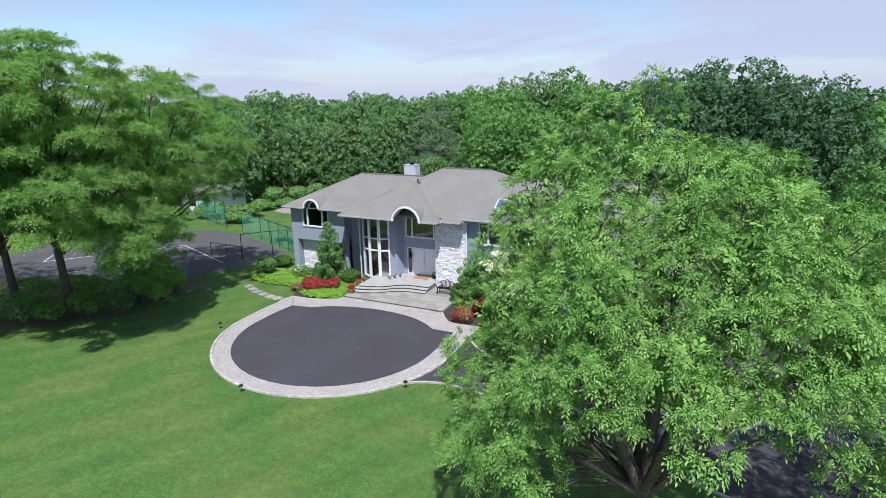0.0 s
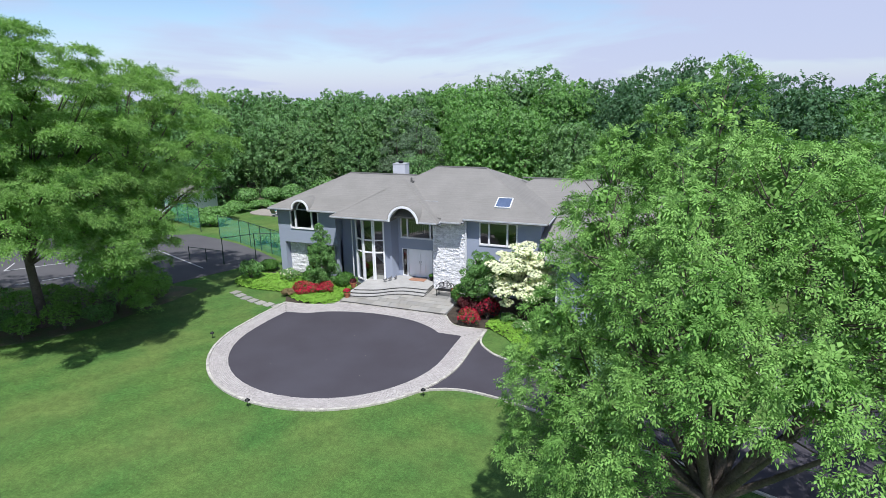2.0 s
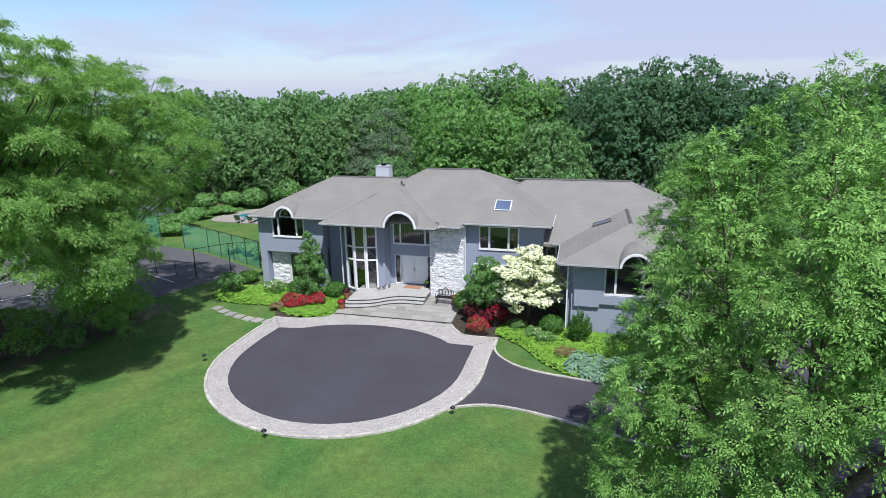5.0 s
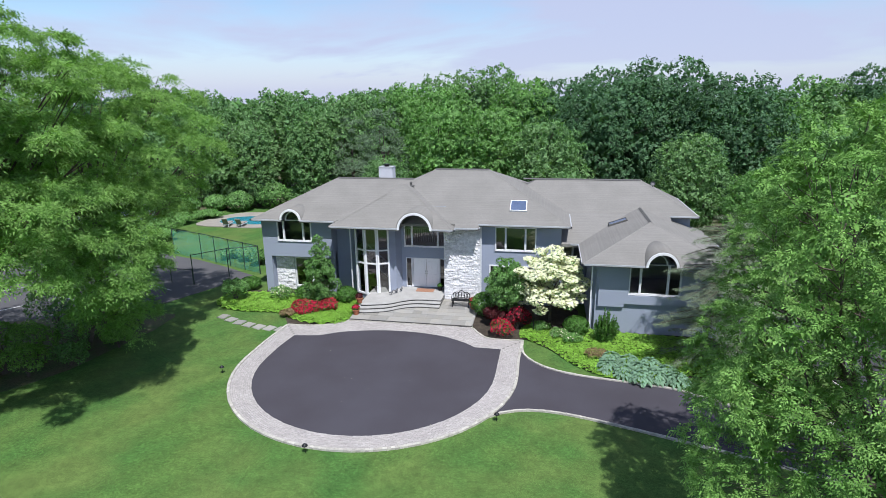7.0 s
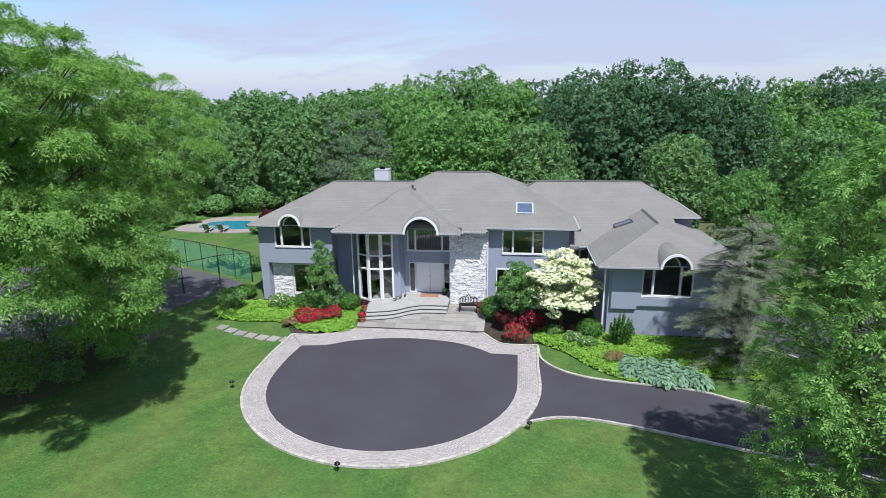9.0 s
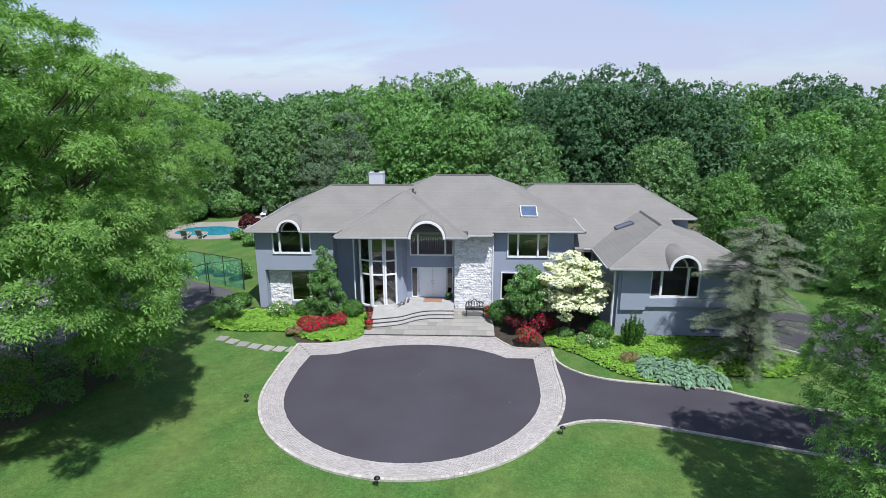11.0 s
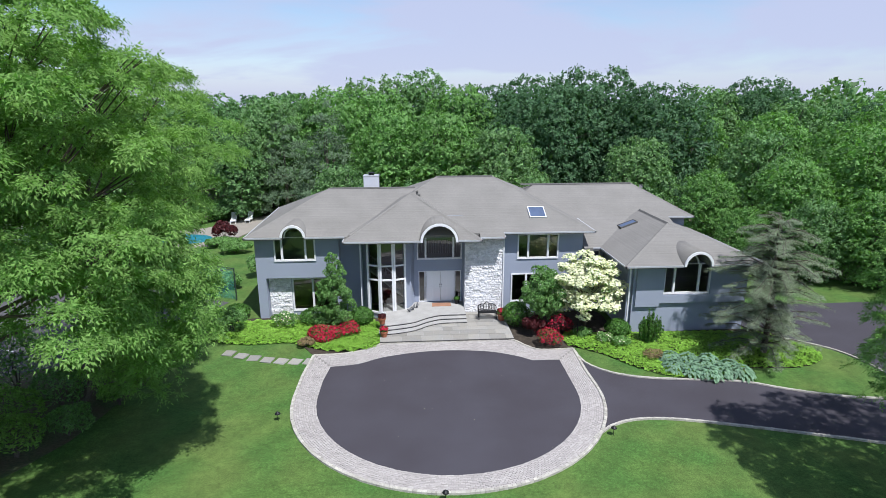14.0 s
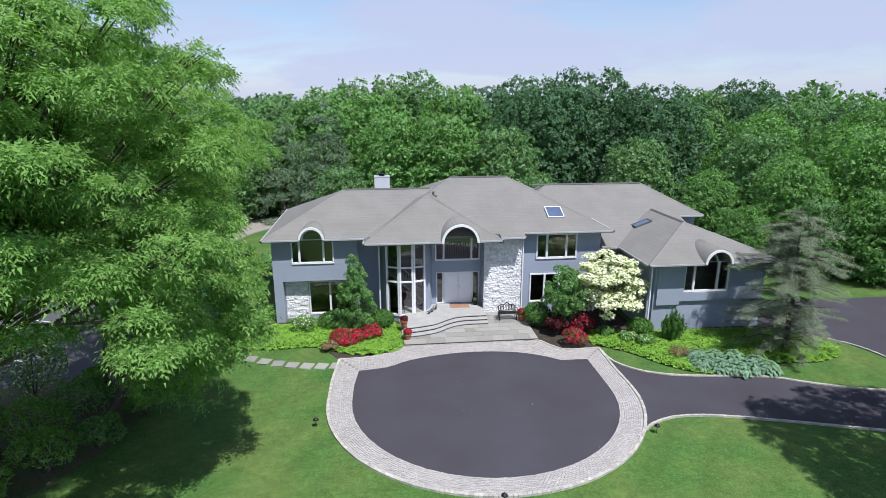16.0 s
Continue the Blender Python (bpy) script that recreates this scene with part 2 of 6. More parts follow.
M_LEAF_WOOD = material("woodland_leaf", (0.125, 0.245, 0.09), 0.6, vary=0.15, scale=0.12, fine=2, bump=0, per_island=0.45, translucent=0.35, second=(0.17, 0.285, 0.11), amount=0.9)
M_LEAF_OAK = material("oak_leaf", (0.078, 0.165, 0.072), 0.6, vary=0.15, scale=0.2, fine=2, bump=0, per_island=0.4, translucent=0.3)
M_LEAF_LIME = material("lime_leaf", (0.165, 0.315, 0.09), 0.6, vary=0.12, scale=0.2, fine=2, bump=0, per_island=0.4, translucent=0.4)
M_LEAF_PINE = material("pine_needles", (0.125, 0.19, 0.105), 0.7, vary=0.15, scale=0.3, fine=3, bump=0, per_island=0.4, translucent=0.15)
M_LEAF_CEDAR = material("cedar_needles", (0.195, 0.24, 0.155), 0.7, vary=0.15, scale=0.5, fine=3, bump=0, per_island=0.4, translucent=0.15)
M_LEAF_SHRUB = material("shrub_leaf", (0.15, 0.29, 0.085), 0.5, vary=0.15, scale=1, fine=5, bump=0, per_island=0.45, translucent=0.3)
M_LEAF_BOX = material("boxwood_leaf", (0.075, 0.18, 0.03), 0.5, vary=0.15, scale=1, fine=5, bump=0, per_island=0.4, translucent=0.25)
M_LEAF_COVER = material("ground_cover_leaf", (0.24, 0.43, 0.06), 0.6, vary=0.12, scale=1, fine=5, bump=0, per_island=0.3, translucent=0.35)
M_LEAF_HOSTA = material("hosta_leaf", (0.19, 0.31, 0.20), 0.5, vary=0.12, scale=2, fine=10, bump=0.1, per_island=0.25, translucent=0.25)
M_PETAL_RED = material("azalea_petal", (0.42, 0.010, 0.045), 0.6, vary=0.15, scale=2, fine=10, bump=0, per_island=0.4, translucent=0.25)
M_PETAL_WHITE = material("dogwood_bract", (0.78, 0.76, 0.56), 0.6, vary=0.08, scale=2, fine=10, bump=0, per_island=0.15, translucent=0.25)
# red leaf made darker: the ornamental tree's shade is put into this colour
M_LEAF_RED_SHADED = material("shaded_red_maple_leaf", (0.075, 0.012, 0.015), 0.6, vary=0.15, scale=2, fine=10, bump=0, per_island=0.5, translucent=0.3)
M_LEAF_RUST = material("rust_leaf", (0.27, 0.20, 0.10), 0.6, vary=0.2, scale=2, fine=10, bump=0, per_island=0.4, translucent=0.25)
M_POST = material("fence_post", (0.03, 0.05, 0.04), 0.6, vary=0.1)
M_LINE = material("court_line", (0.55, 0.55, 0.55), 0.8, vary=0.1)
M_POOL = material("pool_water", (0.03, 0.20, 0.27), 0.05, vary=0.1, scale=1, fine=6, bump=0.2, bump_dist=0.02, spec=0.5)
M_DECK = material("pool_deck", (0.27, 0.245, 0.21), 0.9, vary=0.12, scale=1, fine=12)
M_CUSHION = material("white_cushion", (0.75, 0.75, 0.73), 0.9, vary=0.05)
M_CHIMNEY = material("chimney_siding", (0.50, 0.51, 0.56), 0.85, vary=0.06)


# ---------- mesh helpers ----------
def part(name, bm, mat, parent=None, label="", loc=None, smooth=False):
    me = bpy.data.meshes.new(name)
    bm.to_mesh(me)
    bm.free()
    me.materials.append(mat)
    if smooth:
        me.polygons.foreach_set("use_smooth", [True] * len(me.polygons))
    ob = new(name, me)
    if loc:
        ob.location = loc
    ob.parent = parent
    if label:
        tagged(ob, label)
    return ob


def empty(name, loc=(0, 0, 0)):
    ob = new(name)
    ob.location = loc
    ob.empty_display_size = 0.2
    return ob


def box(bm, x0, x1, y0, y1, z0, z1, bevel=0.0):
    vs = [bm.verts.new(p) for p in ((x0, y0, z0), (x1, y0, z0), (x1, y1, z0), (x0, y1, z0), (x0, y0, z1), (x1, y0, z1), (x1, y1, z1), (x0, y1, z1))]
    fs = [bm.faces.new([vs[i] for i in f]) for f in ((3, 2, 1, 0), (4, 5, 6, 7), (0, 1, 5, 4), (1, 2, 6, 5), (2, 3, 7, 6), (3, 0, 4, 7))]
    if bevel:
        bmesh.ops.bevel(bm, geom=list({e for f in fs for e in f.edges}), offset=bevel, segments=1, affect="EDGES")
    return vs


def boxes(*dims, bevel=0.0):
    bm = bmesh.new()
    for d in dims:
        box(bm, *d, bevel=bevel)
    return bm


def tube(bm, pts, radii, sides=8, cap=True):
    rings = []
    pts = [Vector(p) for p in pts]
    for i, p in enumerate(pts):
        d = (pts[min(i + 1, len(pts) - 1)] - pts[max(i - 1, 0)]).normalized()
        a = d.cross(Vector((0, 0, 1)) if abs(d.z) < 0.95 else Vector((1, 0, 0))).normalized()
        b = d.cross(a)
        r = radii[i] if isinstance(radii, (list, tuple)) else radii
        rings.append([bm.verts.new(p + (a * math.cos(k * 2 * math.pi / sides) + b * math.sin(k * 2 * math.pi / sides)) * r) for k in range(sides)])
    for r0, r1 in zip(rings, rings[1:]):
        for k in range(sides):
            bm.faces.new((r0[k], r0[(k + 1) % sides], r1[(k + 1) % sides], r1[k]))
    if cap:
        bm.faces.new(rings[0])
        bm.faces.new(list(reversed(rings[-1])))


def lathe(bm, prof, sides=20, at=(0, 0, 0)):
    rings = []
    for r, z in prof:
        rings.append([bm.verts.new((at[0] + r * math.cos(k * 2 * math.pi / sides), at[1] + r * math.sin(k * 2 * math.pi / sides), at[2] + z)) for k in range(sides)])
    for r0, r1 in zip(rings, rings[1:]):
        for k in range(sides):
            bm.faces.new((r0[k], r0[(k + 1) % sides], r1[(k + 1) % sides], r1[k]))
    bm.faces.new(list(reversed(rings[0])))
    bm.faces.new(rings[-1])


def prism(outline, z0, z1):
    """A slab with that outline in plan."""
    bm = bmesh.new()
    lo = [bm.verts.new((x, y, z0)) for x, y in outline]
    hi = [bm.verts.new((x, y, z1)) for x, y in outline]
    n = len(outline)
    bm.faces.new(hi)
    for i in range(n):
        bm.faces.new((lo[i], lo[(i + 1) % n], hi[(i + 1) % n], hi[i]))
    bmesh.ops.recalc_face_normals(bm, faces=bm.faces)
    bmesh.ops.triangulate(bm, faces=[f for f in bm.faces if len(f.verts) > 4])
    return bm


def spline(pts, step=0.3, closed=False):
    """A smooth line through the points, with a vertex about every step metres."""
    P = [Vector((p[0], p[1], 0)) for p in pts]
    n = len(P)
    out = []
    for i in range(n if closed else n - 1):
        if closed:
            p0, p1, p2, p3 = P[i - 1], P[i], P[(i + 1) % n], P[(i + 2) % n]
        else:
            p0, p1, p2, p3 = P[max(i - 1, 0)], P[i], P[i + 1], P[min(i + 2, n - 1)]
        k = max(1, int((p2 - p1).length / step))
        for j in range(k):
            t = j / k
            q = 0.5 * (2 * p1 + (p2 - p0) * t + (2 * p0 - 5 * p1 + 4 * p2 - p3) * t * t + (3 * p1 - p0 - 3 * p2 + p3) * t ** 3)
            out.append((q.x, q.y))
    if not closed:
        out.append((P[-1].x, P[-1].y))
    return out


def resample(line, count):
    P = np.array(line, float)
    d = np.r_[0, np.cumsum(np.hypot(*np.diff(P, axis=0).T))]
    s = np.linspace(0, d[-1], count)
    return np.c_[np.interp(s, d, P[:, 0]), np.interp(s, d, P[:, 1])]


def raw_mesh(name, verts, faces_per, mat, smooth=False):
    """A mesh from an array of vertices in groups of faces_per corners, one face a group."""
    v = np.ascontiguousarray(verts, dtype=np.float32).reshape(-1, 3)
    nf = len(v) // faces_per
    me = bpy.data.meshes.new(name)
    me.vertices.add(len(v))
    me.vertices.foreach_set("co", v.ravel())
    me.loops.add(len(v))
    me.loops.foreach_set("vertex_index", np.arange(len(v), dtype=np.int32))
    me.polygons.add(nf)
    me.polygons.foreach_set("loop_start", np.arange(0, len(v), faces_per, dtype=np.int32))
    me.polygons.foreach_set("loop_total", np.full(nf, faces_per, dtype=np.int32))
    me.update()
    me.validate()
    me.materials.append(mat)
    return me


# ---------- foliage ----------
def unit(a):
    return a / np.maximum(np.linalg.norm(a, axis=-1, keepdims=True), 1e-9)


def leaf_quads(rng, c, nrm, size, aspect=0.55, tilt=0.5):
    """Pointed leaf blades of four corners at the points c, facing about along nrm."""
    n = len(c)
    nn = unit(nrm + rng.normal(0, tilt, (n, 3)))
    a = unit(np.cross(nn, rng.normal(0, 1, (n, 3))))
    b = np.cross(nn, a)
    s = (size * rng.uniform(0.6, 1.3, n))[:, None]
    fold = nn * s * 0.16
    return np.stack([c - a * s, c + b * s * aspect - fold, c + a * s, c - b * s * aspect - fold], 1)


def sprays(rng, c, nrm, size, leaflets=7, droop=0.55, aspect=0.2):
    """Whorls of narrow drooping leaflets."""
    n = len(c)
    up = unit(nrm + np.array([0, 0, 0.8]) + rng.normal(0, 0.25, (n, 3)))
    a = unit(np.cross(up, rng.normal(0, 1, (n, 3))))
    b = np.cross(up, a)
    out = []
    for k in range(leaflets):
        ang = 2 * math.pi * k / leaflets + rng.uniform(-0.3, 0.3, n)
        d = a * np.cos(ang)[:, None] + b * np.sin(ang)[:, None]
        s = (size * rng.uniform(0.65, 1.25, n))[:, None]
        side = np.cross(up, d)
        dr = (droop * rng.uniform(0.3, 1.3, n))[:, None]
        base = c + d * s * 0.08
        tip = c + d * s - np.array([0, 0, 1]) * s * dr
        mid = c + d * s * 0.5 - np.array([0, 0, 1]) * s * dr * 0.2
        out.append(np.stack([base, mid + side * s * aspect, tip, mid - side * s * aspect], 1))
    return np.concatenate(out)


def leaf_tris(rng, c, nrm, size, aspect=0.55, tilt=0.5):
    """Three-cornered leaf blades at the points c, facing about along nrm."""
    n = len(c)
    nn = unit(nrm + rng.normal(0, tilt, (n, 3)))
    a = unit(np.cross(nn, rng.normal(0, 1, (n, 3))))
    b = np.cross(nn, a)
    s = (size * rng.uniform(0.6, 1.35, n))[:, None]
    return np.stack([c - a * s, c + a * s * 0.6 + b * s * aspect, c + a * s * 0.6 - b * s * aspect], 1)


def whorls(rng, c, axis, leaves, size, pairs=3, droop=0.35, aspect=0.55, leaflet=0.42, spread=(0.45, 1.45), full=False):
    """Tufts at the points c: feathered leaves that fan out round the twig's end and hang at their tips. full: rounded leaflets in place of pointed ones."""
    n = len(c)
    z = np.array([0, 0, 1.0])
    axis = unit(axis)
    a = unit(np.cross(axis, rng.normal(0, 1, (n, 3))))
    b = np.cross(axis, a)
    out = []
    for k in range(leaves):
        ang = (2 * math.pi * k * 0.618 + rng.uniform(-0.5, 0.5, n))[:, None]
        off = rng.uniform(*spread, n)[:, None]
        d = unit(axis * np.cos(off) + (a * np.cos(ang) + b * np.sin(ang)) * np.sin(off))
        L = (size * rng.uniform(0.7, 1.25, n))[:, None]
        root = c - axis * L * rng.uniform(0, 0.7, (n, 1))
        dr = (droop * rng.uniform(0.4, 1.4, n))[:, None]
        side = unit(np.cross(d, axis + rng.normal(0, 0.35, (n, 3))))
        for j in range(pairs + 1):
            t = (j + 0.7) / (pairs + 0.7)
            pos = root + d * L * t - z * L * dr * t * t
            ax = unit(d - z * dr * 2 * t)
            ll = L * leaflet * rng.uniform(0.85, 1.15, (n, 1))
            for sg in ((-1, 1) if j < pairs else (0,)):
                w = (ax if sg else side) * ll * aspect
                tip = pos + (side * sg * 0.8 + ax * (0.6 if sg else 1.0) - z * 0.15) * ll
                if full:
                    mid = pos * 0.5 + tip * 0.5 + z * ll * 0.06
                    out.append(np.stack([pos, mid + w * 0.5, tip, mid - w * 0.5], 1))
                else:
                    out.append(np.stack([pos - w * 0.5, pos + w * 0.5, tip], 1))
    return np.concatenate(out)


def bough_points(rng, lobes, count, keep=-0.05, inner=0.72, lift=0.85):
    """Points on the upper and outer sides of the boughs (x, y, z, rx, ry, rz) of a crown, and the ways in which twigs leave there."""
    L = np.array(lobes, float)
    o = L[:, :2] - L[:, :2].mean(0)
    o = np.c_[o / np.maximum(np.linalg.norm(o, axis=1, keepdims=True), 0.4), np.zeros(len(L))]
    area = L[:, 3] * L[:, 4] + L[:, 4] * L[:, 5] + L[:, 3] * L[:, 5]
    pick = rng.choice(len(L), int(count * 4), p=area / area.sum())
    d = unit(rng.normal(0, 1, (len(pick), 3)))
    way = o[pick] * 0.6 + np.array([0, 0, lift])
    ok = (d * way).sum(1) > keep
    d, pick, way = d[ok], pick[ok], way[ok]
    p = L[pick, :3] + d * (1.0 - np.abs(rng.normal(0, 0.14, len(d))))[:, None] * L[pick, 3:]
    ok = np.ones(len(p), bool)
    for i in range(len(L)):
        q = (p - L[i, :3]) / L[i, 3:]
        ok &= ~((np.einsum("ij,ij->i", q, q) < inner ** 2) & (pick != i))
    return p[ok][:count], unit(d + way * 0.7)[ok][:count]


def shell(rng, lobes, count, low=-0.45, inner=0.72):
    """Points and outward directions on the outer skin of a cluster of rounded lobes (x, y, z, rx, ry, rz)."""
    L = np.array(lobes, float)
    area = (L[:, 3] * L[:, 4] + L[:, 4] * L[:, 5] + L[:, 3] * L[:, 5])
    pick = rng.choice(len(L), int(count * 2.2), p=area / area.sum())
    d = unit(rng.normal(0, 1, (len(pick), 3)))
    d = d[(d[:, 2] > low) | (rng.random(len(d)) < 0.25)]
    pick = pick[:len(d)]
    r = 1.0 - np.abs(rng.normal(0, 0.16, len(d)))
    p = L[pick, :3] + d * r[:, None] * L[pick, 3:]
    keep = np.ones(len(p), bool)
    for i in range(len(L)):
        q = (p - L[i, :3]) / L[i, 3:]
        keep &= ~((np.einsum("ij,ij->i", q, q) < inner ** 2) & (pick != i))
    return p[keep][:count], d[keep][:count]


def trunk_mesh(rng, lobes, height, girth, fork, limbs=10, lean=(0, 0)):
    bm = bmesh.new()
    top = Vector((lean[0], lean[1], height * 0.8))
    pts = [Vector((0, 0, -0.1)), Vector((0, 0, 0.35)), Vector((lean[0] * 0.2, lean[1] * 0.2, fork)), Vector((lean[0] * 0.6, lean[1] * 0.6, height * 0.55)), top]
    tube(bm, pts, [girth * 1.5, girth * 1.05, girth * 0.8, girth * 0.45, girth * 0.1], 9)
    order = rng.permutation(len(lobes))[:limbs]
    for i in order:
        tip = Vector(lobes[i][:3])
        z0 = min(fork + (tip.z - fork) * rng.uniform(0.1, 0.5), tip.z) if tip.z > fork else fork * 0.8
        k = z0 / height
        st = Vector((lean[0] * k, lean[1] * k, max(z0, 0.6)))
        mid = st.lerp(tip, 0.5) + Vector((rng.normal(0, 0.25), rng.normal(0, 0.25), rng.uniform(-0.1, 0.5)))
        r = girth * rng.uniform(0.22, 0.4)
        tube(bm, [st, mid, tip], [r, r * 0.6, r * 0.15], 6)
        for _ in range(3):
            e = tip + Vector((rng.normal(0, 1), rng.normal(0, 1), rng.normal(0, 0.5))) * lobes[i][3] * 0.4
            tube(bm, [mid.lerp(tip, rng.uniform(0.1, 0.9)), e], [r * 0.35, 0.012], 4)
    return bm


def tree_thing(name, seed, at, lobes, height, girth, fork, leaf_mat, count, size, limbs=12, label="", category="tree", tilt=0.5):
    """A small tree: trunk, limbs and a crown of single leaves over its lobes."""
    rng = np.random.default_rng(seed)
    tree = empty(name, at)
    part("trunk", trunk_mesh(rng, lobes, height, girth, fork, limbs), M_BARK, tree, smooth=True)
    p, d = shell(rng, lobes, count)
    crown = new("crown", raw_mesh("crown", leaf_quads(rng, p, d, size, 0.55, tilt), 4, leaf_mat))
    crown.parent = tree
    return tagged(tree, label, category)


# ---------- ground, drive, paving ----------
def sheet(name, bm, mat, label, category, kind="structure"):
    return tagged(part(name, bm, mat), label, category, kind=kind)


def ground_sheet():
    bm = bmesh.new()
    for x0, x1, y0, y1 in ((-900, 900, -900, 900),):
        bm.faces.new([bm.verts.new(p) for p in ((x0, y0, 0), (x1, y0, 0), (x1, y1, 0), (x0, y1, 0))])
    return bm


sheet("ground", ground_sheet(), M_LAWN, "mown green lawn with drier yellowish patches", "lawn")

CX = -19.02
OUTER_U = [(-25.85, 28.9), (-26.05, 26.6)] + [(CX - 7.05 * math.cos(a), 24.5 - 6.8 * math.sin(a)) for a in np.linspace(0, math.pi, 25)] + [(-12.0, 26.4), (-11.9, 28.75)]
INNER_U = [(-24.8, 27.5), (-24.98, 26.0)] + [(CX - 5.98 * math.cos(a), 24.5 - 5.85 * math.sin(a)) for a in np.linspace(0, math.pi, 25)] + [(-13.02, 26.0), (-13.0, 27.5)]
INNER_TOP = spline([(-24.8, 27.5), (-23.4, 27.72), (-22.3, 28.35), (-20.5, 28.85), (-18.6, 29.0), (-16.5, 28.7), (-15.0, 28.0), (-14.4, 27.52)], 0.4) + [(-13.0, 27.5)]
OUTER_TOP = [(-25.85, 28.9)] + spline([(-25.0, 28.9), (-24.2, 28.98), (-23.2, 29.4), (-22.4, 30.1)], 0.3) + [(-14.9, 30.15)] + spline([(-14.6, 29.6), (-13.9, 28.8), (-13.0, 28.7)], 0.3) + [(-11.9, 28.75)]

sheet("paving_bed", prism(OUTER_U[::-1] + OUTER_TOP[1:-1], -0.05, 0.026), M_JOINT, "pale sandy joints under the cobbled border", "paving")
sheet("driveway_circle", prism(INNER_U[::-1] + INNER_TOP[1:-1], -0.05, 0.042), M_ASPHALT, "smooth dark grey asphalt turning circle", "driveway")

DRIVE_UP = spline([(-11.9, 28.75), (-11.8, 27.2), (-11.2, 26.3), (-10.3, 25.65), (-8.8, 25.2), (-5.0, 24.65), (-3.7, 24.05), (-2.3, 23.4), (-0.7, 22.9), (0.9, 22.7), (2.1, 23.3), (2.7, 24.6), (2.6, 26.4), (2.1, 27.7), (1.2, 28.6), (0.2, 29.4)], 0.4)
DRIVE_LOW = spline([(-13.45, 20.55), (-12.6, 21.3), (-11.6, 21.75), (-10.6, 21.8), (-9.2, 21.6), (-7.2, 21.05), (-5.4, 20.5), (-3.0, 19.75), (0.5, 18.6), (5, 17.2), (12, 16), (30, 15), (60, 15)], 0.6)
drive = DRIVE_LOW + [(60, 21), (30, 21), (16, 22), (12.5, 26), (12, 34.5), (-0.9, 34.5), (-0.9, 31)] + DRIVE_UP[::-1] + [(-12.6, 27.0), (-13.0, 24.5), (-13.6, 22.0)]
sheet("driveway", prism(drive, -0.05, 0.022), M_ASPHALT, "dark grey asphalt drive leading away past the house", "driveway")


def blocks(rows_line_a, rows_line_b, courses, length, z, rng, lift=0.02, gap=0.015):
    """Stone setts in courses between two lines, as one mesh."""
    la = sum(math.dist(a, b) for a, b in zip(rows_line_a, rows_line_a[1:]))
    n = int(la / length)
    A, B = resample(rows_line_a, n + 1), resample(rows_line_b, n + 1)
    out = []
    for c in range(courses):
        f0, f1 = (c + 0.03) / courses, (c + 0.97) / courses
        off = 0.5 * (c % 2)
        for i in range(n):
            t0, t1 = i + off + 0.02, i + off + 0.98
            if t1 > n:
                continue

            def at(t, f):
                i0 = int(min(t, n - 1))
                k = t - i0
                return (A[i0] * (1 - k) + A[i0 + 1] * k) * (1 - f) + (B[i0] * (1 - k) + B[i0 + 1] * k) * f
            q = [at(t0, f0), at(t1, f0), at(t1, f1), at(t0, f1)]
            h = z + lift + rng.uniform(-0.006, 0.006)
            lo = [(*p, z - 0.01) for p in q]
            m = sum(q) / 4
            hi = [(*(p * 0.96 + m * 0.04), h) for p in q]
            out += [hi[0], hi[1], hi[2], hi[3]]
            for j in range(4):
                out += [lo[j], lo[(j + 1) % 4], hi[(j + 1) % 4], hi[j]]
    return np.array(out)


def kerb(name, line, rng, width=0.14, height=0.085, length=0.17, label="pale granite block kerb"):
    P = np.array(line)
    d = np.gradient(P, axis=0)
    nrm = unit(np.c_[-d[:, 1], d[:, 0]])
    v = blocks([tuple(p) for p in P - nrm * width / 2], [tuple(p) for p in P + nrm * width / 2], 1, length, 0.0, rng, height)
    ob = new(name, raw_mesh(name, v, 4, M_KERB))
    return tagged(ob, label, "kerb", kind="structure")


rng = np.random.default_rng(3)
setts = new("cobble_setts", raw_mesh("cobble_setts", np.concatenate([
    blocks(INNER_U, OUTER_U, 11, 0.15, 0.026, rng),
    blocks(INNER_TOP, OUTER_TOP, 11, 0.15, 0.026, rng)]), 4, M_PAVER))
tagged(setts, "weathered pinkish grey cobble setts edging the asphalt circle", "cobbles", kind="stuff")
kerb("kerb_circle", [(p[0], p[1]) for p in resample(OUTER_U, 90)], rng)
kerb("kerb_drive", [(p[0], p[1]) for p in resample(DRIVE_UP, 90)], rng, 0.12, 0.08)
kerb("kerb_lawn", [(p[0], p[1]) for p in resample(DRIVE_LOW, 120)], rng, 0.12, 0.08)
kerb("kerb_border", [(p[0], p[1]) for p in resample(OUTER_TOP[:12], 30)], rng, 0.12, 0.08)
kerb("kerb_shrubs", [(p[0], p[1]) for p in resample(OUTER_TOP[-8:], 30)], rng, 0.12, 0.08)

# planting beds
BED_LEFT = spline([(-32.2, 32.6), (-32.1, 31.7), (-31.3, 31.0), (-29.7, 30.65), (-27.2, 30.75), (-26.5, 29.9), (-26.0, 29.1), (-24.2, 29.05), (-23.2, 29.45), (-22.45, 30.2), (-22.5, 32.0), (-23.3, 34.2), (-30.4, 34.4), (-31.5, 33.6)], 0.5, True)
sheet("planting_bed", prism(BED_LEFT, -0.05, 0.03), M_MULCH_SHADED, "mulched planting bed before the house, colour darkened for shade", "flower bed")
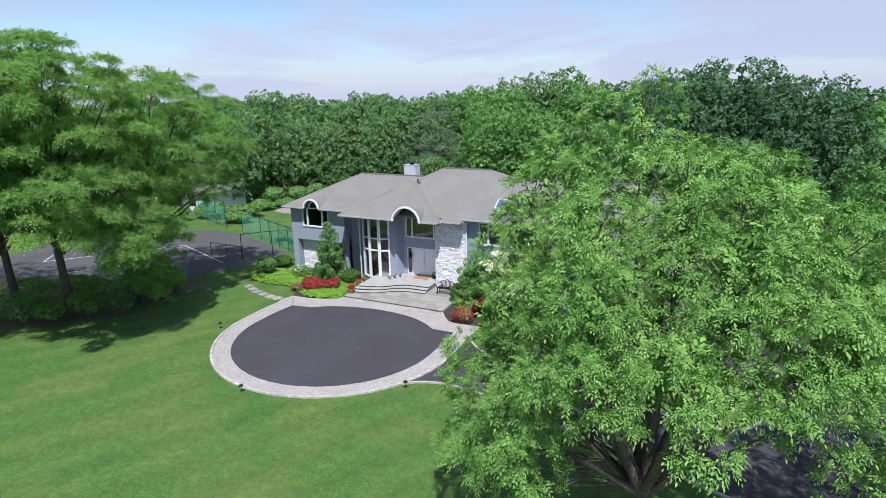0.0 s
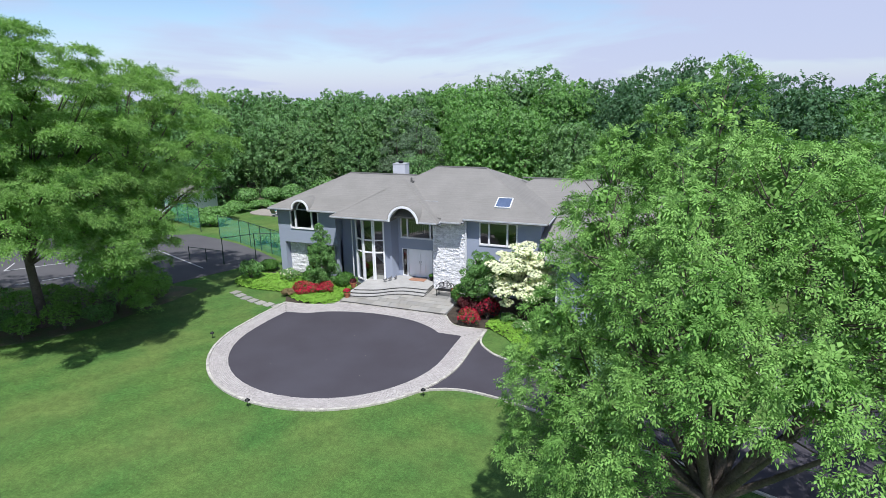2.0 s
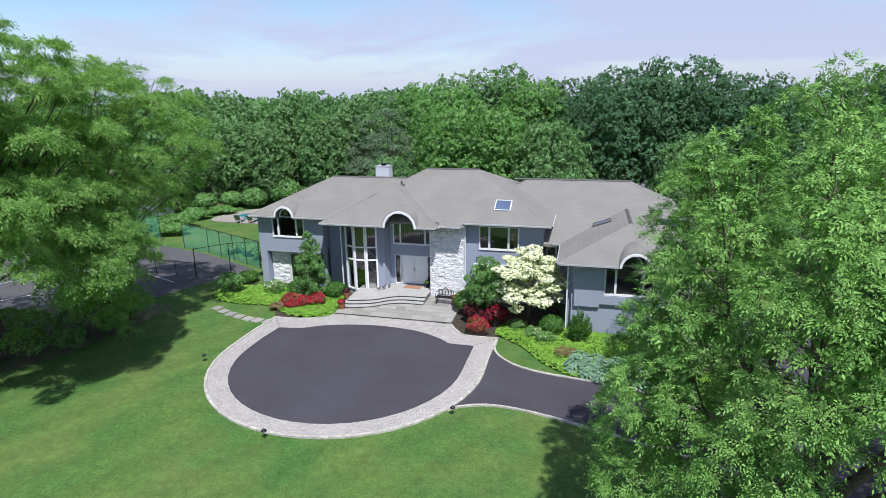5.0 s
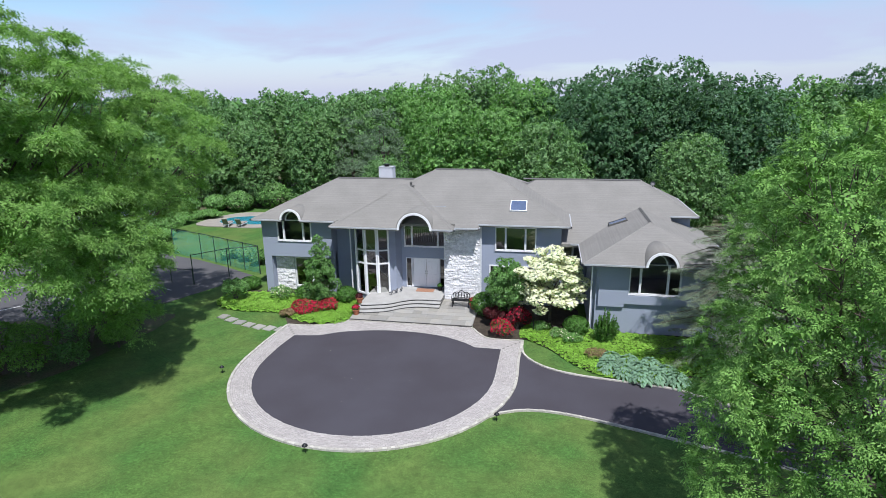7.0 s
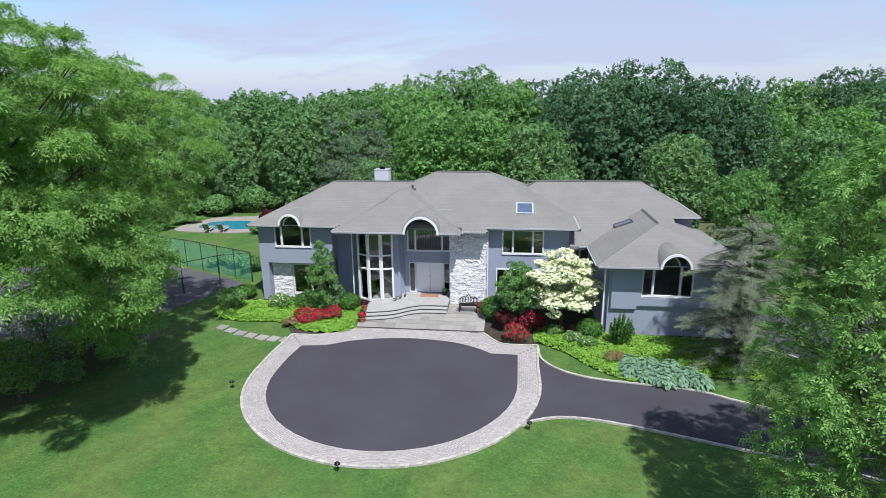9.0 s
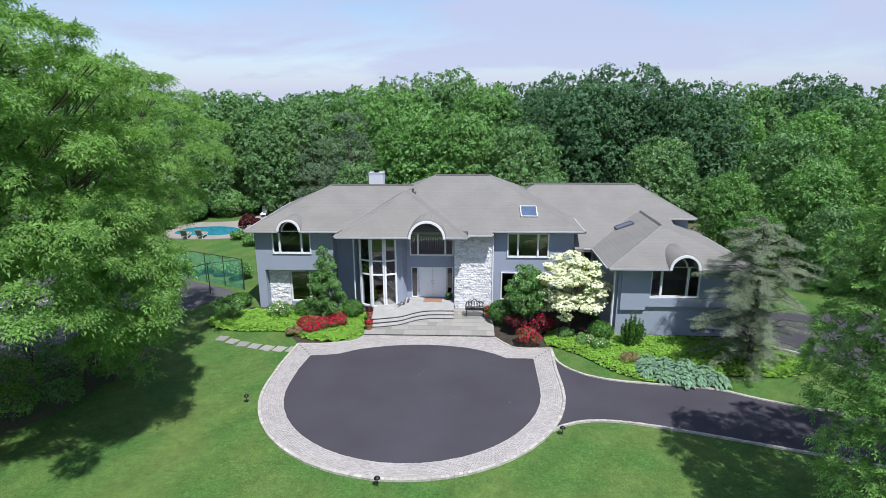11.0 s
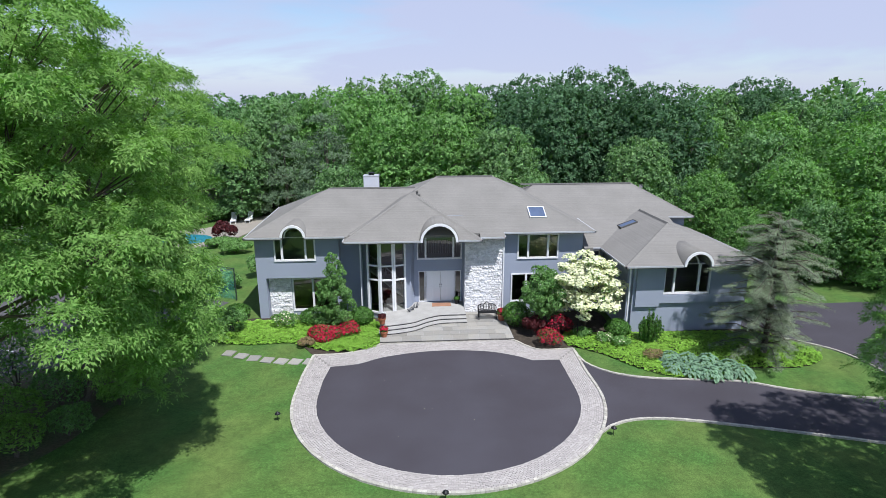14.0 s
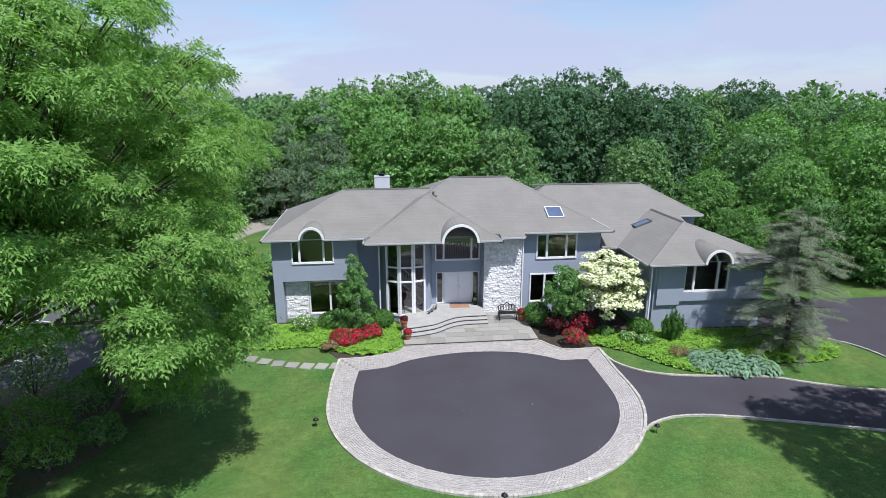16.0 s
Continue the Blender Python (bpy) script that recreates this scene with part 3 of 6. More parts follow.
BED_RIGHT = spline([(-14.85, 33.4), (-14.9, 30.4), (-14.2, 29.2), (-12.9, 28.85), (-11.7, 29.0), (-10.4, 27.9), (-9.3, 26.5), (-7.9, 25.5), (-5.2, 24.95), (-3.9, 25.9), (-1.0, 25.9), (0.9, 26.9), (0.6, 28.4), (-0.5, 30.6), (-8, 31), (-9, 34.2), (-13, 34.3)], 0.5, True)
sheet("planting_bed", prism(BED_RIGHT, -0.05, 0.03), M_MULCH_SHADED, "mulched planting bed along the wing, colour darkened for shade", "flower bed")
LITTER_L = spline([(-33.4, 27.0), (-33.9, 24.5), (-34.4, 21.8), (-35.4, 19.8), (-38, 17.4), (-44, 13), (-60, 5), (-70, 20), (-52, 27), (-36, 29.3), (-33.5, 29.0)], 1.2, True)
LITTER_W = [(-120, 62), (-52, 60), (-36, 66), (-30, 52), (-8, 47), (6, 45), (14, 36), (18, 24), (60, 24), (120, 30), (140, 220), (-160, 220)]
sheet("woodland_floor", prism(LITTER_W, -0.05, 0.012), M_LITTER, "brown leaf litter on the woodland floor", "forest floor")
sheet("mulch_strip", prism(LITTER_L, -0.05, 0.012), M_LITTER, "brown leaf litter under the lawn trees", "forest floor")


def flagstone(w, d, h, rng):
    bm = bmesh.new()
    box(bm, -w / 2, w / 2, -d / 2, d / 2, 0, h)
    for v in bm.verts:
        v.co.x += rng.uniform(-0.02, 0.02)
        v.co.y += rng.uniform(-0.02, 0.02)
    return bm


# stepping stones over the grass
for i in range(7):
    f = i / 6
    ob = part("stepping_stone", flagstone(0.6, 0.58, 0.045, rng), M_BLUESTONE, None, loc=(-25.95 - 4.5 * f, 28.2 + 1.25 * f * f + 0.05 * f, 0))
    ob.rotation_euler = (0, 0, radians(-14 + rng.uniform(-6, 6)))
    tagged(ob, "flat grey bluestone slab set in the lawn", "stepping stone", "stepping stones")

# terrace and steps
terrace = tagged(part("terrace", prism([(-22.4, 30.12), (-14.9, 30.15), (-14.9, 34.24), (-22.6, 34.24)], -0.05, 0.15), M_STEP), "low grey bluestone terrace before the steps", "terrace", kind="structure")
part("riser", boxes((-22.42, -14.9, 30.09, 30.12, 0, 0.135)), M_RISER, terrace)
y = 30.17
slabs = []
while y < 33.9:
    x = -22.38
    d = rng.choice([0.55, 0.75, 0.6])
    while x < -15.0:
        w = min(rng.choice([0.6, 0.9, 1.15]), -14.92 - x)
        if w > 0.2:
            slabs.append((x, y, w, min(d, 34.22 - y)))
        x += w
    y += d
for x, y, w, d in slabs:
    bm = bmesh.new()
    box(bm, 0.012, w - 0.012, 0.012 - (0.11 if y < 30.2 else 0), d - 0.012, 0.15, 0.172 + rng.uniform(-0.003, 0.003))
    part("slab", bm, M_BLUESTONE, terrace, loc=(x, y, 0))


def step_outline(dy, x_left):
    return [(x_left, 35.3), (x_left, 31.55 + dy)] + spline([(x_left + 0.1, 31.5 + dy), (-21.6, 31.6 + dy), (-20.5, 31.95 + dy), (-19.7, 32.55 + dy), (-19.0, 32.9 + dy), (-18.2, 32.98 + dy)], 0.2) + [(-17.3, 32.98 + dy), (-17.3, 35.3)]


steps = empty("entrance_steps", (-19, 33, 0))
for k, (dy, z0, z1, xl) in enumerate(((-0.55, 0.15, 0.265, -22.5), (-0.2, 0.265, 0.38, -22.35), (0.15, 0.38, 0.49, -22.2))):
    bm = prism(step_outline(dy, xl), z0, z1 - 0.04)
    ob = part("riser", bm, M_RISER, steps)
    ob.location = (19, -33, 0)
    bm = prism(step_outline(dy - 0.05, xl), z1 - 0.035, z1)
    ob = part("tread", bm, M_STEP, steps)
    ob.location = (19, -33, 0)
tagged(steps, "three curved grey stone steps up to the front door", "steps")


# ---------- house ----------
house = empty("house", (0, 0, 0))
tagged(house, "two-storey grey-blue stucco house with shallow hipped shingle roofs", "house")


def wall(name, axis, at, thick, a0, a1, z0, z1, holes=(), mat=None, label=""):
    """A wall of that thickness with rectangular holes (a0, a1, z0, z1), along x or y."""
    us = sorted({a0, a1, *[u for h in holes for u in h[:2]]})
    zs = sorted({z0, z1, *[z for h in holes for z in h[2:]]})
    nu, nz = len(us) - 1, len(zs) - 1

    def solid(i, k):
        if not (0 <= i < nu and 0 <= k < nz):
            return False
        u, z = (us[i] + us[i + 1]) / 2, (zs[k] + zs[k + 1]) / 2
        return not any(h[0] <= u <= h[1] and h[2] <= z <= h[3] for h in holes)

    bm = bmesh.new()
    made = {}

    def vert(i, k, s):
        if (i, k, s) not in made:
            v = at + thick * s
            made[(i, k, s)] = bm.verts.new((us[i], v, zs[k]) if axis == "x" else (v, us[i], zs[k]))
        return made[(i, k, s)]

    for i in range(nu):
        for k in range(nz):
            if not solid(i, k):
                continue
            for s in (0, 1):
                bm.faces.new((vert(i, k, s), vert(i + 1, k, s), vert(i + 1, k + 1, s), vert(i, k + 1, s)))
            for di, dk, p, q in ((-1, 0, (0, 0), (0, 1)), (1, 0, (1, 0), (1, 1)), (0, -1, (0, 0), (1, 0)), (0, 1, (0, 1), (1, 1))):
                if not solid(i + di, k + dk):
                    bm.faces.new((vert(i + p[0], k + p[1], 0), vert(i + q[0], k + q[1], 0), vert(i + q[0], k + q[1], 1), vert(i + p[0], k + p[1], 1)))
    bmesh.ops.recalc_face_normals(bm, faces=bm.faces)
    return part(name, bm, mat or M_STUCCO, house, label)


def pane_bm(w, h, arch=False):
    bm = bmesh.new()
    pts = [(0, 0), (w, 0), (w, h)]
    if arch:
        pts += [(w / 2 + w / 2 * math.cos(a), h + w / 2 * math.sin(a)) for a in np.linspace(0.15, math.pi - 0.15, 11)]
    pts += [(0, h)]
    bm.faces.new([bm.verts.new((x, 0, z)) for x, z in pts])
    return bm


def window(x, y, z, w, h, cols=1, rows=(), frame_w=0.08, parent=None, fractions=None, turn=0.0, arch=False, name="window", sill=True):
    """A framed window: frame and mullions, panes, sill; its lower left corner stands at x, y, z."""
    win = empty(name, (x, y, z))
    win.rotation_euler = (0, 0, turn)
    win.parent = parent or house
    fr = fractions or [1 / cols] * cols
    xs = np.r_[0, np.cumsum(fr)] * w
    d0, d1 = -0.05, 0.07
    dims = [(0, w, d0, d1, 0, frame_w), (0, w, d0, d1, h - frame_w * (0.5 if arch else 1), h)]
    for i, xx in enumerate(xs):
        lo, hi = (0, frame_w) if i == 0 else (w - frame_w, w) if i == len(xs) - 1 else (xx - frame_w * 0.75, xx + frame_w * 0.75)
        dims.append((lo, hi, d0 - 0.004, d1, frame_w, h - frame_w * (0.5 if arch else 1)))
    for r in rows:
        dims.append((frame_w, w - frame_w, d0 + 0.004, d1, r - frame_w * 0.4, r + frame_w * 0.4))
    part("window_frame", boxes(*dims), M_TRIM, win)
    for i in range(len(xs) - 1):
        ob = part("pane", pane_bm(xs[i + 1] - xs[i] - 0.06, h - 0.06), M_GLASS, win, loc=(xs[i] + 0.03, 0.02, 0.03))
        ob.visible_shadow = False
    if sill:
        part("window_sill", boxes((-0.01, w + 0.01, -0.06, 0.03, -0.03, -0.004)), M_TRIM, win)
    return win


def arch_trim(cx, y, zs, r, w=0.14, deep=0.2, parent=None):
    """A flat white arched band over an opening."""
    bm = bmesh.new()
    n = 20
    rings = []
    for i in range(n + 1):
        a = math.pi * i / n
        c, s = math.cos(a), math.sin(a)
        rings.append([bm.verts.new((cx + rr * c, yy, zs + rr * s)) for rr, yy in ((r, y), (r + w, y), (r + w, y + deep), (r, y + deep))])
    for r0, r1 in zip(rings, rings[1:]):
        for k in range(4):
            bm.faces.new((r0[k], r0[(k + 1) % 4], r1[(k + 1) % 4], r1[k]))
    bm.faces.new(rings[0])
    bm.faces.new(rings[-1])
    bmesh.ops.recalc_face_normals(bm, faces=bm.faces)
    return part("arch_trim", bm, M_TRIM, parent or house, "white arched trim band")


def barrel(name, cx, y0, y1, zs, r, mat, thick=0.08, parent=None):
    """A half-round vault running back from the eave."""
    bm = bmesh.new()
    n = 20
    rings = []
    for i in range(n + 1):
        a = math.pi * i / n
        c, s = math.cos(a), math.sin(a)
        rings.append([bm.verts.new((cx + rr * c, yy, zs + rr * s)) for rr, yy in ((r, y0), (r + thick, y0), (r + thick, y1), (r, y1))])
    for r0, r1 in zip(rings, rings[1:]):
        for k in range(4):
            bm.faces.new((r0[k], r0[(k + 1) % 4], r1[(k + 1) % 4], r1[k]))
    bmesh.ops.recalc_face_normals(bm, faces=bm.faces)
    return part(name, bm, mat, parent or house, smooth=True)


def arch_light(cx, y, zs, r):
    """Half-round glazing with a white rim."""
    lite = empty("arched_window", (cx, y, zs))
    lite.parent = house
    bm = bmesh.new()
    bm.faces.new([bm.verts.new((r * math.cos(a), 0.02, r * math.sin(a))) for a in np.linspace(0, math.pi, 17)])
    part("pane", bm, M_GLASS, lite).visible_shadow = False
    bm = bmesh.new()
    rings = []
    for a in np.linspace(0, math.pi, 17):
        rings.append([bm.verts.new((rr * math.cos(a), yy, rr * math.sin(a))) for rr, yy in ((r - 0.06, -0.04), (r + 0.02, -0.04), (r + 0.02, 0.06), (r - 0.06, 0.06))])
    for r0, r1 in zip(rings, rings[1:]):
        for k in range(4):
            bm.faces.new((r0[k], r0[(k + 1) % 4], r1[(k + 1) % 4], r1[k]))
    bmesh.ops.recalc_face_normals(bm, faces=bm.faces)
    part("window_frame", bm, M_TRIM, lite)


def hip_roof(name, x0, x1, y0, y1, z, a, b, yr, zr, thick=0.13):
    """A hipped roof with its ridge along x from a to b."""
    bm = bmesh.new()
    lo = [bm.verts.new(p) for p in ((x0, y0, z - thick), (x1, y0, z - thick), (x1, y1, z - thick), (x0, y1, z - thick))]
    hi = [bm.verts.new(p) for p in ((x0, y0, z), (x1, y0, z), (x1, y1, z), (x0, y1, z))]
    ra, rb = bm.verts.new((a, yr, zr)), bm.verts.new((b, yr, zr))
    for f in ((hi[0], hi[1], rb, ra), (hi[2], hi[3], ra, rb), (hi[1], hi[2], rb), (hi[3], hi[0], ra), (lo[3], lo[2], lo[1], lo[0])):
        bm.faces.new(f)
    for i in range(4):
        bm.faces.new((lo[i], lo[(i + 1) % 4], hi[(i + 1) % 4], hi[i]))
    return part(name, bm, M_SHINGLE, house)


def fascia(pts, z, h=0.08, w=0.08, mat=None):
    """A gutter board along the eave line."""
    bm = bmesh.new()
    for p, q in zip(pts, pts[1:]):
        p, q = Vector(p), Vector(q)
        d = (q - p).normalized()
        s = Vector((-d.y, d.x, 0)) * w / 2
        P = [p - s - d * w / 2, q - s + d * w / 2, q + s + d * w / 2, p + s - d * w / 2]
        lo = [bm.verts.new((v.x, v.y, z - h)) for v in P]
        hi = [bm.verts.new((v.x, v.y, z + 0.012)) for v in P]
        bm.faces.new(hi)
        bm.faces.new(lo[::-1])
        for i in range(4):
            bm.faces.new((lo[i], lo[(i + 1) % 4], hi[(i + 1) % 4], hi[i]))
    bmesh.ops.recalc_face_normals(bm, faces=bm.faces)
    part("gutter", bm, mat or M_GUTTER, house, "grey-white painted gutter")


def ridge_cap(p, q, w=0.22):
    p, q = Vector(p), Vector(q)
    d = (q - p).normalized()
    s = d.cross(Vector((0, 0, 1))).normalized() * w / 2
    bm = bmesh.new()
    vs = [[bm.verts.new(e - s + Vector((0, 0, -0.02))), bm.verts.new(e + Vector((0, 0, 0.06))), bm.verts.new(e + s + Vector((0, 0, -0.02)))] for e in (p, q)]
    for k in range(2):
        bm.faces.new((vs[0][k], vs[0][k + 1], vs[1][k + 1], vs[1][k]))
    part("ridge_cap", bm, M_CAP, house)


def hip_cap(p, q, w=0.24):
    p, q = Vector(p), Vector(q)
    s = (q - p).normalized().cross(Vector((0, 0, 1))).normalized() * w / 2
    bm = bmesh.new()
    vs = [[bm.verts.new(e - s + Vector((0, 0, -0.03))), bm.verts.new(e + Vector((0, 0, 0.03))), bm.verts.new(e + s + Vector((0, 0, -0.03)))] for e in (p, q)]
    for k in range(2):
        bm.faces.new((vs[0][k], vs[0][k + 1], vs[1][k + 1], vs[1][k]))
    part("hip_cap", bm, M_SHINGLE, house)


T = 0.25
FY = 34.35
EZ = 5.2
# left block
wall("wall", "x", FY, T, -29.95, -24.95, 2.62, EZ, [(-28.82, -26.35, 3.72, EZ - 0.001)])
wall("wall", "x", FY, 0.55, -29.95, -29.42, 0, 2.62)
wall("wall", "x", 34.9, T, -29.42, -24.95, 0, 2.9, [(-28.0, -25.45, 0.3, 2.42)])
wall("wall", "y", -29.95, T, FY + T, 43.2, 0, EZ, [(37, 38.6, 0.9, 2.3)])
wall("wall", "y", -25.2, T, 34.6, 35.3, 0, EZ)
window(-28.82, FY, 3.72, 2.47, EZ - 3.72 - 0.02, fractions=[0.19, 0.57, 0.24], arch=True)
window(-28.0, 34.93, 0.3, 2.55, 2.12, cols=2)
window(-29.9, 38.6, 0.9, 1.6, 1.4, cols=2, turn=-math.pi / 2)
part("soffit", boxes((-29.42, -25.2, 34.6, 34.9, 2.64, 2.72)), M_STUCCO, house)
# recess beside the stair bay
wall("wall", "x", 35.3, T, -24.95, -23.45, 0, EZ)
# door wall
wall("wall", "x", 35.35, T, -20.4, -17.3, 0.3, 6.15, [(-20.12, -17.4, 0.49, 2.58), (-20.2, -17.36, 3.36, 6.1)])
# stone pier core and right block
wall("wall", "x", 34.26, 1.3, -17.3, -14.9, 0, EZ)
wall("wall", "x", FY, T, -14.9, -9.9, 0, 5.3, [(-14.0, -11.42, 3.58, 5.14), (-14.35, -11.5, 0.75, 2.62)])
wall("wall", "y", -10.15, T, FY + T, 44.0, 0, 5.3)
window(-14.0, FY, 3.58, 2.58, 1.56, fractions=[0.26, 0.48, 0.26])
window(-14.35, FY, 0.75, 2.85, 1.87, cols=3)
# back wall with garden windows, link wall, rear right block
wall("wall", "x", 43.2, T, -29.95, -9.9, 0, 5.2, [(-21.5, -16.2, 2.9, 5.0), (-27.5, -25, 0.6, 2.4), (-14, -11.5, 3.4, 5.0)])
wall("wall", "x", 35.0, T, -9.9, -8.3, 0, 4.1, [(-9.75, -8.55, 3.0, 3.95)])
window(-9.75, 35.0, 3.0, 1.2, 0.95, cols=2)
wall("wall", "x", 38.1, T, -9.9, -1.6, 0, 5.3)
wall("wall", "y", -1.85, T, 38.35, 44, 0, 5.3)
wall("wall", "x", 44.0, T, -10.15, -1.6, 0, 5.3)
# wing
wall("wall", "x", 30.75, T, -8.0, -1.25, -0.05, 4.15, [(-6.25, -3.52, 2.36, 4.149)])
wall("wall", "y", -8.25, T, 30.95, 35.0, -0.05, 4.15)
wall("wall", "y", -1.5, T, 31.0, 38.1, -0.05, 4.15)
part("wall_band", boxes((-7.85, -6.45, 30.60, 30.75, 1.62, 4.05), (-6.45, -6.25, 30.60, 30.75, 1.82, 4.05), (-6.25, -3.52, 30.60, 30.75, 1.82, 2.30), (-3.52, -1.35, 30.60, 30.75, 1.82, 4.05)), M_STUCCO, house, "overhanging upper wall band")
window(-6.25, 30.72, 2.36, 2.73, 1.78, fractions=[0.22, 0.53, 0.25], arch=True)
arch_light(-4.92, 30.72, 4.1, 0.62)
part("downpipe", boxes((-8.28, -8.21, 30.62, 30.69, 0, 4.1)), M_TRIM, house)
part("downpipe", boxes((-14.91, -14.84, 34.14, 34.21, 0, 5.1)), M_TRIM, house)
part("downpipe", boxes((-23.72, -23.65, 34.43, 34.5, 0, 4.95)), M_TRIM, house)
arch_light(-27.55, FY, EZ - 0.03, 0.62)

# floors inside
part("interior_floor", boxes((-29.7, -10.2, 35.5, 43.2, 0.3, 0.42)), M_FLOOR, house)
part("interior_floor", boxes((-29.7, -20.9, 37.2, 43.2, 2.7, 2.95), (-16.9, -10.2, 34.7, 43.2, 2.7, 2.95), (-20.9, -16.9, 38.2, 43.2, 2.7, 2.95)), M_INSIDE, house)
part("interior_floor", boxes((-8, -1.5, 31, 38, 1.9, 2.1)), M_INSIDE, house)
for dims in ((-25.0, -24.85, 35.6, 43, 0.42, 5.1), (-16.6, -16.45, 35.6, 43, 0.42, 5.1), (-8, -1.5, 34.5, 34.6, 2.1, 4.1)):
    part("interior_wall", boxes(dims), M_INSIDE, house)
# gallery rail behind the arched window
part("interior_rail", boxes((-20.8, -17, 38.2, 38.26, 3.85, 3.92), *[(x, x + 0.05, 38.2, 38.25, 2.95, 3.85) for x in np.arange(-20.8, -17, 0.16)]), M_STAIR, house, "white gallery railing seen through glass")
# stair behind the bay
stair = [(-23.0 + 0.2 * i, -22.75 + 0.2 * i, 35.3, 36.3, 2.8 - 0.18 * i, 2.84 - 0.18 * i) for i in range(11)]
bm = boxes(*stair)
tube(bm, [(-23.2, 35.3, 2.85), (-20.9, 35.3, 0.85)], 0.16, 4)
tube(bm, [(-23.2, 35.3, 3.75), (-20.9, 35.3, 1.75)], 0.04, 6)
for i in range(20):
    tube(bm, [(-23.1 + 0.11 * i, 35.3, 2.8 - 0.096 * i), (-23.1 + 0.11 * i, 35.3, 3.7 - 0.096 * i)], 0.015, 4)
part("interior_stair", bm, M_STAIR, house, "white staircase seen through the bay window")

# bowed stair bay
BAY = [(-23.62, 35.3), (-23.28, 34.3), (-22.5, 33.88), (-21.66, 33.88), (-20.93, 34.15), (-20.62, 34.6), (-20.4, 35.35)]
for (p, q), glazed in zip(zip(BAY, BAY[1:]), (False, True, True, True, False, False)):
    ln = math.dist(p, q)
    ang = math.atan2(q[1] - p[1], q[0] - p[0])
    if glazed:
        w = window(p[0], p[1], 0.32, ln, 4.68, rows=(2.17, 3.07), frame_w=0.11, turn=ang, name="bay_window", sill=False)
        ob = part("bay_wall", boxes((0, ln, 0, 0.12, 0, 0.32)), M_STUCCO, house, loc=(p[0], p[1], 0))
        ob.rotation_euler = (0, 0, ang)
    else:
        ob = part("bay_wall", boxes((-0.03, ln + 0.03, 0, 0.2, 0, 5.0)), M_STUCCO, house, loc=(p[0], p[1], 0))
        ob.rotation_euler = (0, 0, ang)

# front door and its sidelights
door = empty("front_door", (-19.62, 35.38, 0.49))
door.parent = house
part("door_frame", boxes((-0.06, 0.0, -0.05, 0.08, 0, 2.09), (1.80, 1.86, -0.05, 0.08, 0, 2.09), (0, 1.80, -0.05, 0.08, 2.04, 2.09)), M_TRIM, door)
for k in (0, 1):
    leaf = part("door_leaf", boxes((0.01 + 0.895 * k, 0.89 + 0.895 * k, 0, 0.05, 0.02, 2.03), bevel=0.006), M_DOOR, door, "pale lilac-white double door leaf")
    pm = bmesh.new()
    for zz in (0.2, 1.1):
        for xx in (0.12, 0.5):
            box(pm, xx + 0.895 * k, xx + 0.27 + 0.895 * k, -0.012, 0.004, zz, zz + 0.75, 0.006)
    part("door_panel", pm, M_DOOR, leaf)
    kn = bmesh.new()
    xk = 0.83 if k == 0 else 0.965
    lathe(kn, [(0.01, 0), (0.02, 0.015), (0.02, 0.035), (0.008, 0.045)], 10, (0, 0, 0))
    bmesh.ops.rotate(kn, verts=kn.verts, matrix=Matrix.Rotation(radians(90), 3, "X"))
    bmesh.ops.translate(kn, verts=kn.verts, vec=(xk, 0, 1.0))
    part("door_handle", kn, M_BLACK, leaf)
    part("lock_plate", boxes((xk - 0.012, xk + 0.012, -0.012, 0.0, 1.1, 1.2)), M_BLACK, leaf)
window(-20.12, 35.38, 0.49, 0.42, 2.09, frame_w=0.05, sill=False)
window(-17.82, 35.38, 0.49, 0.42, 2.09, frame_w=0.05, sill=False)
window(-20.2, 35.38, 3.36, 2.84, 1.72, fractions=[0.19, 0.62, 0.19], arch=True)
arch_light(-18.78, 35.38, 5.05, 0.86)
part("wall", boxes((-20.2, -19.68, 35.4, 35.6, 5.08, 6.12)), M_STUCCO, house)
part("wall", boxes((-17.88, -17.36, 35.4, 35.6, 5.08, 6.12)), M_STUCCO, house)

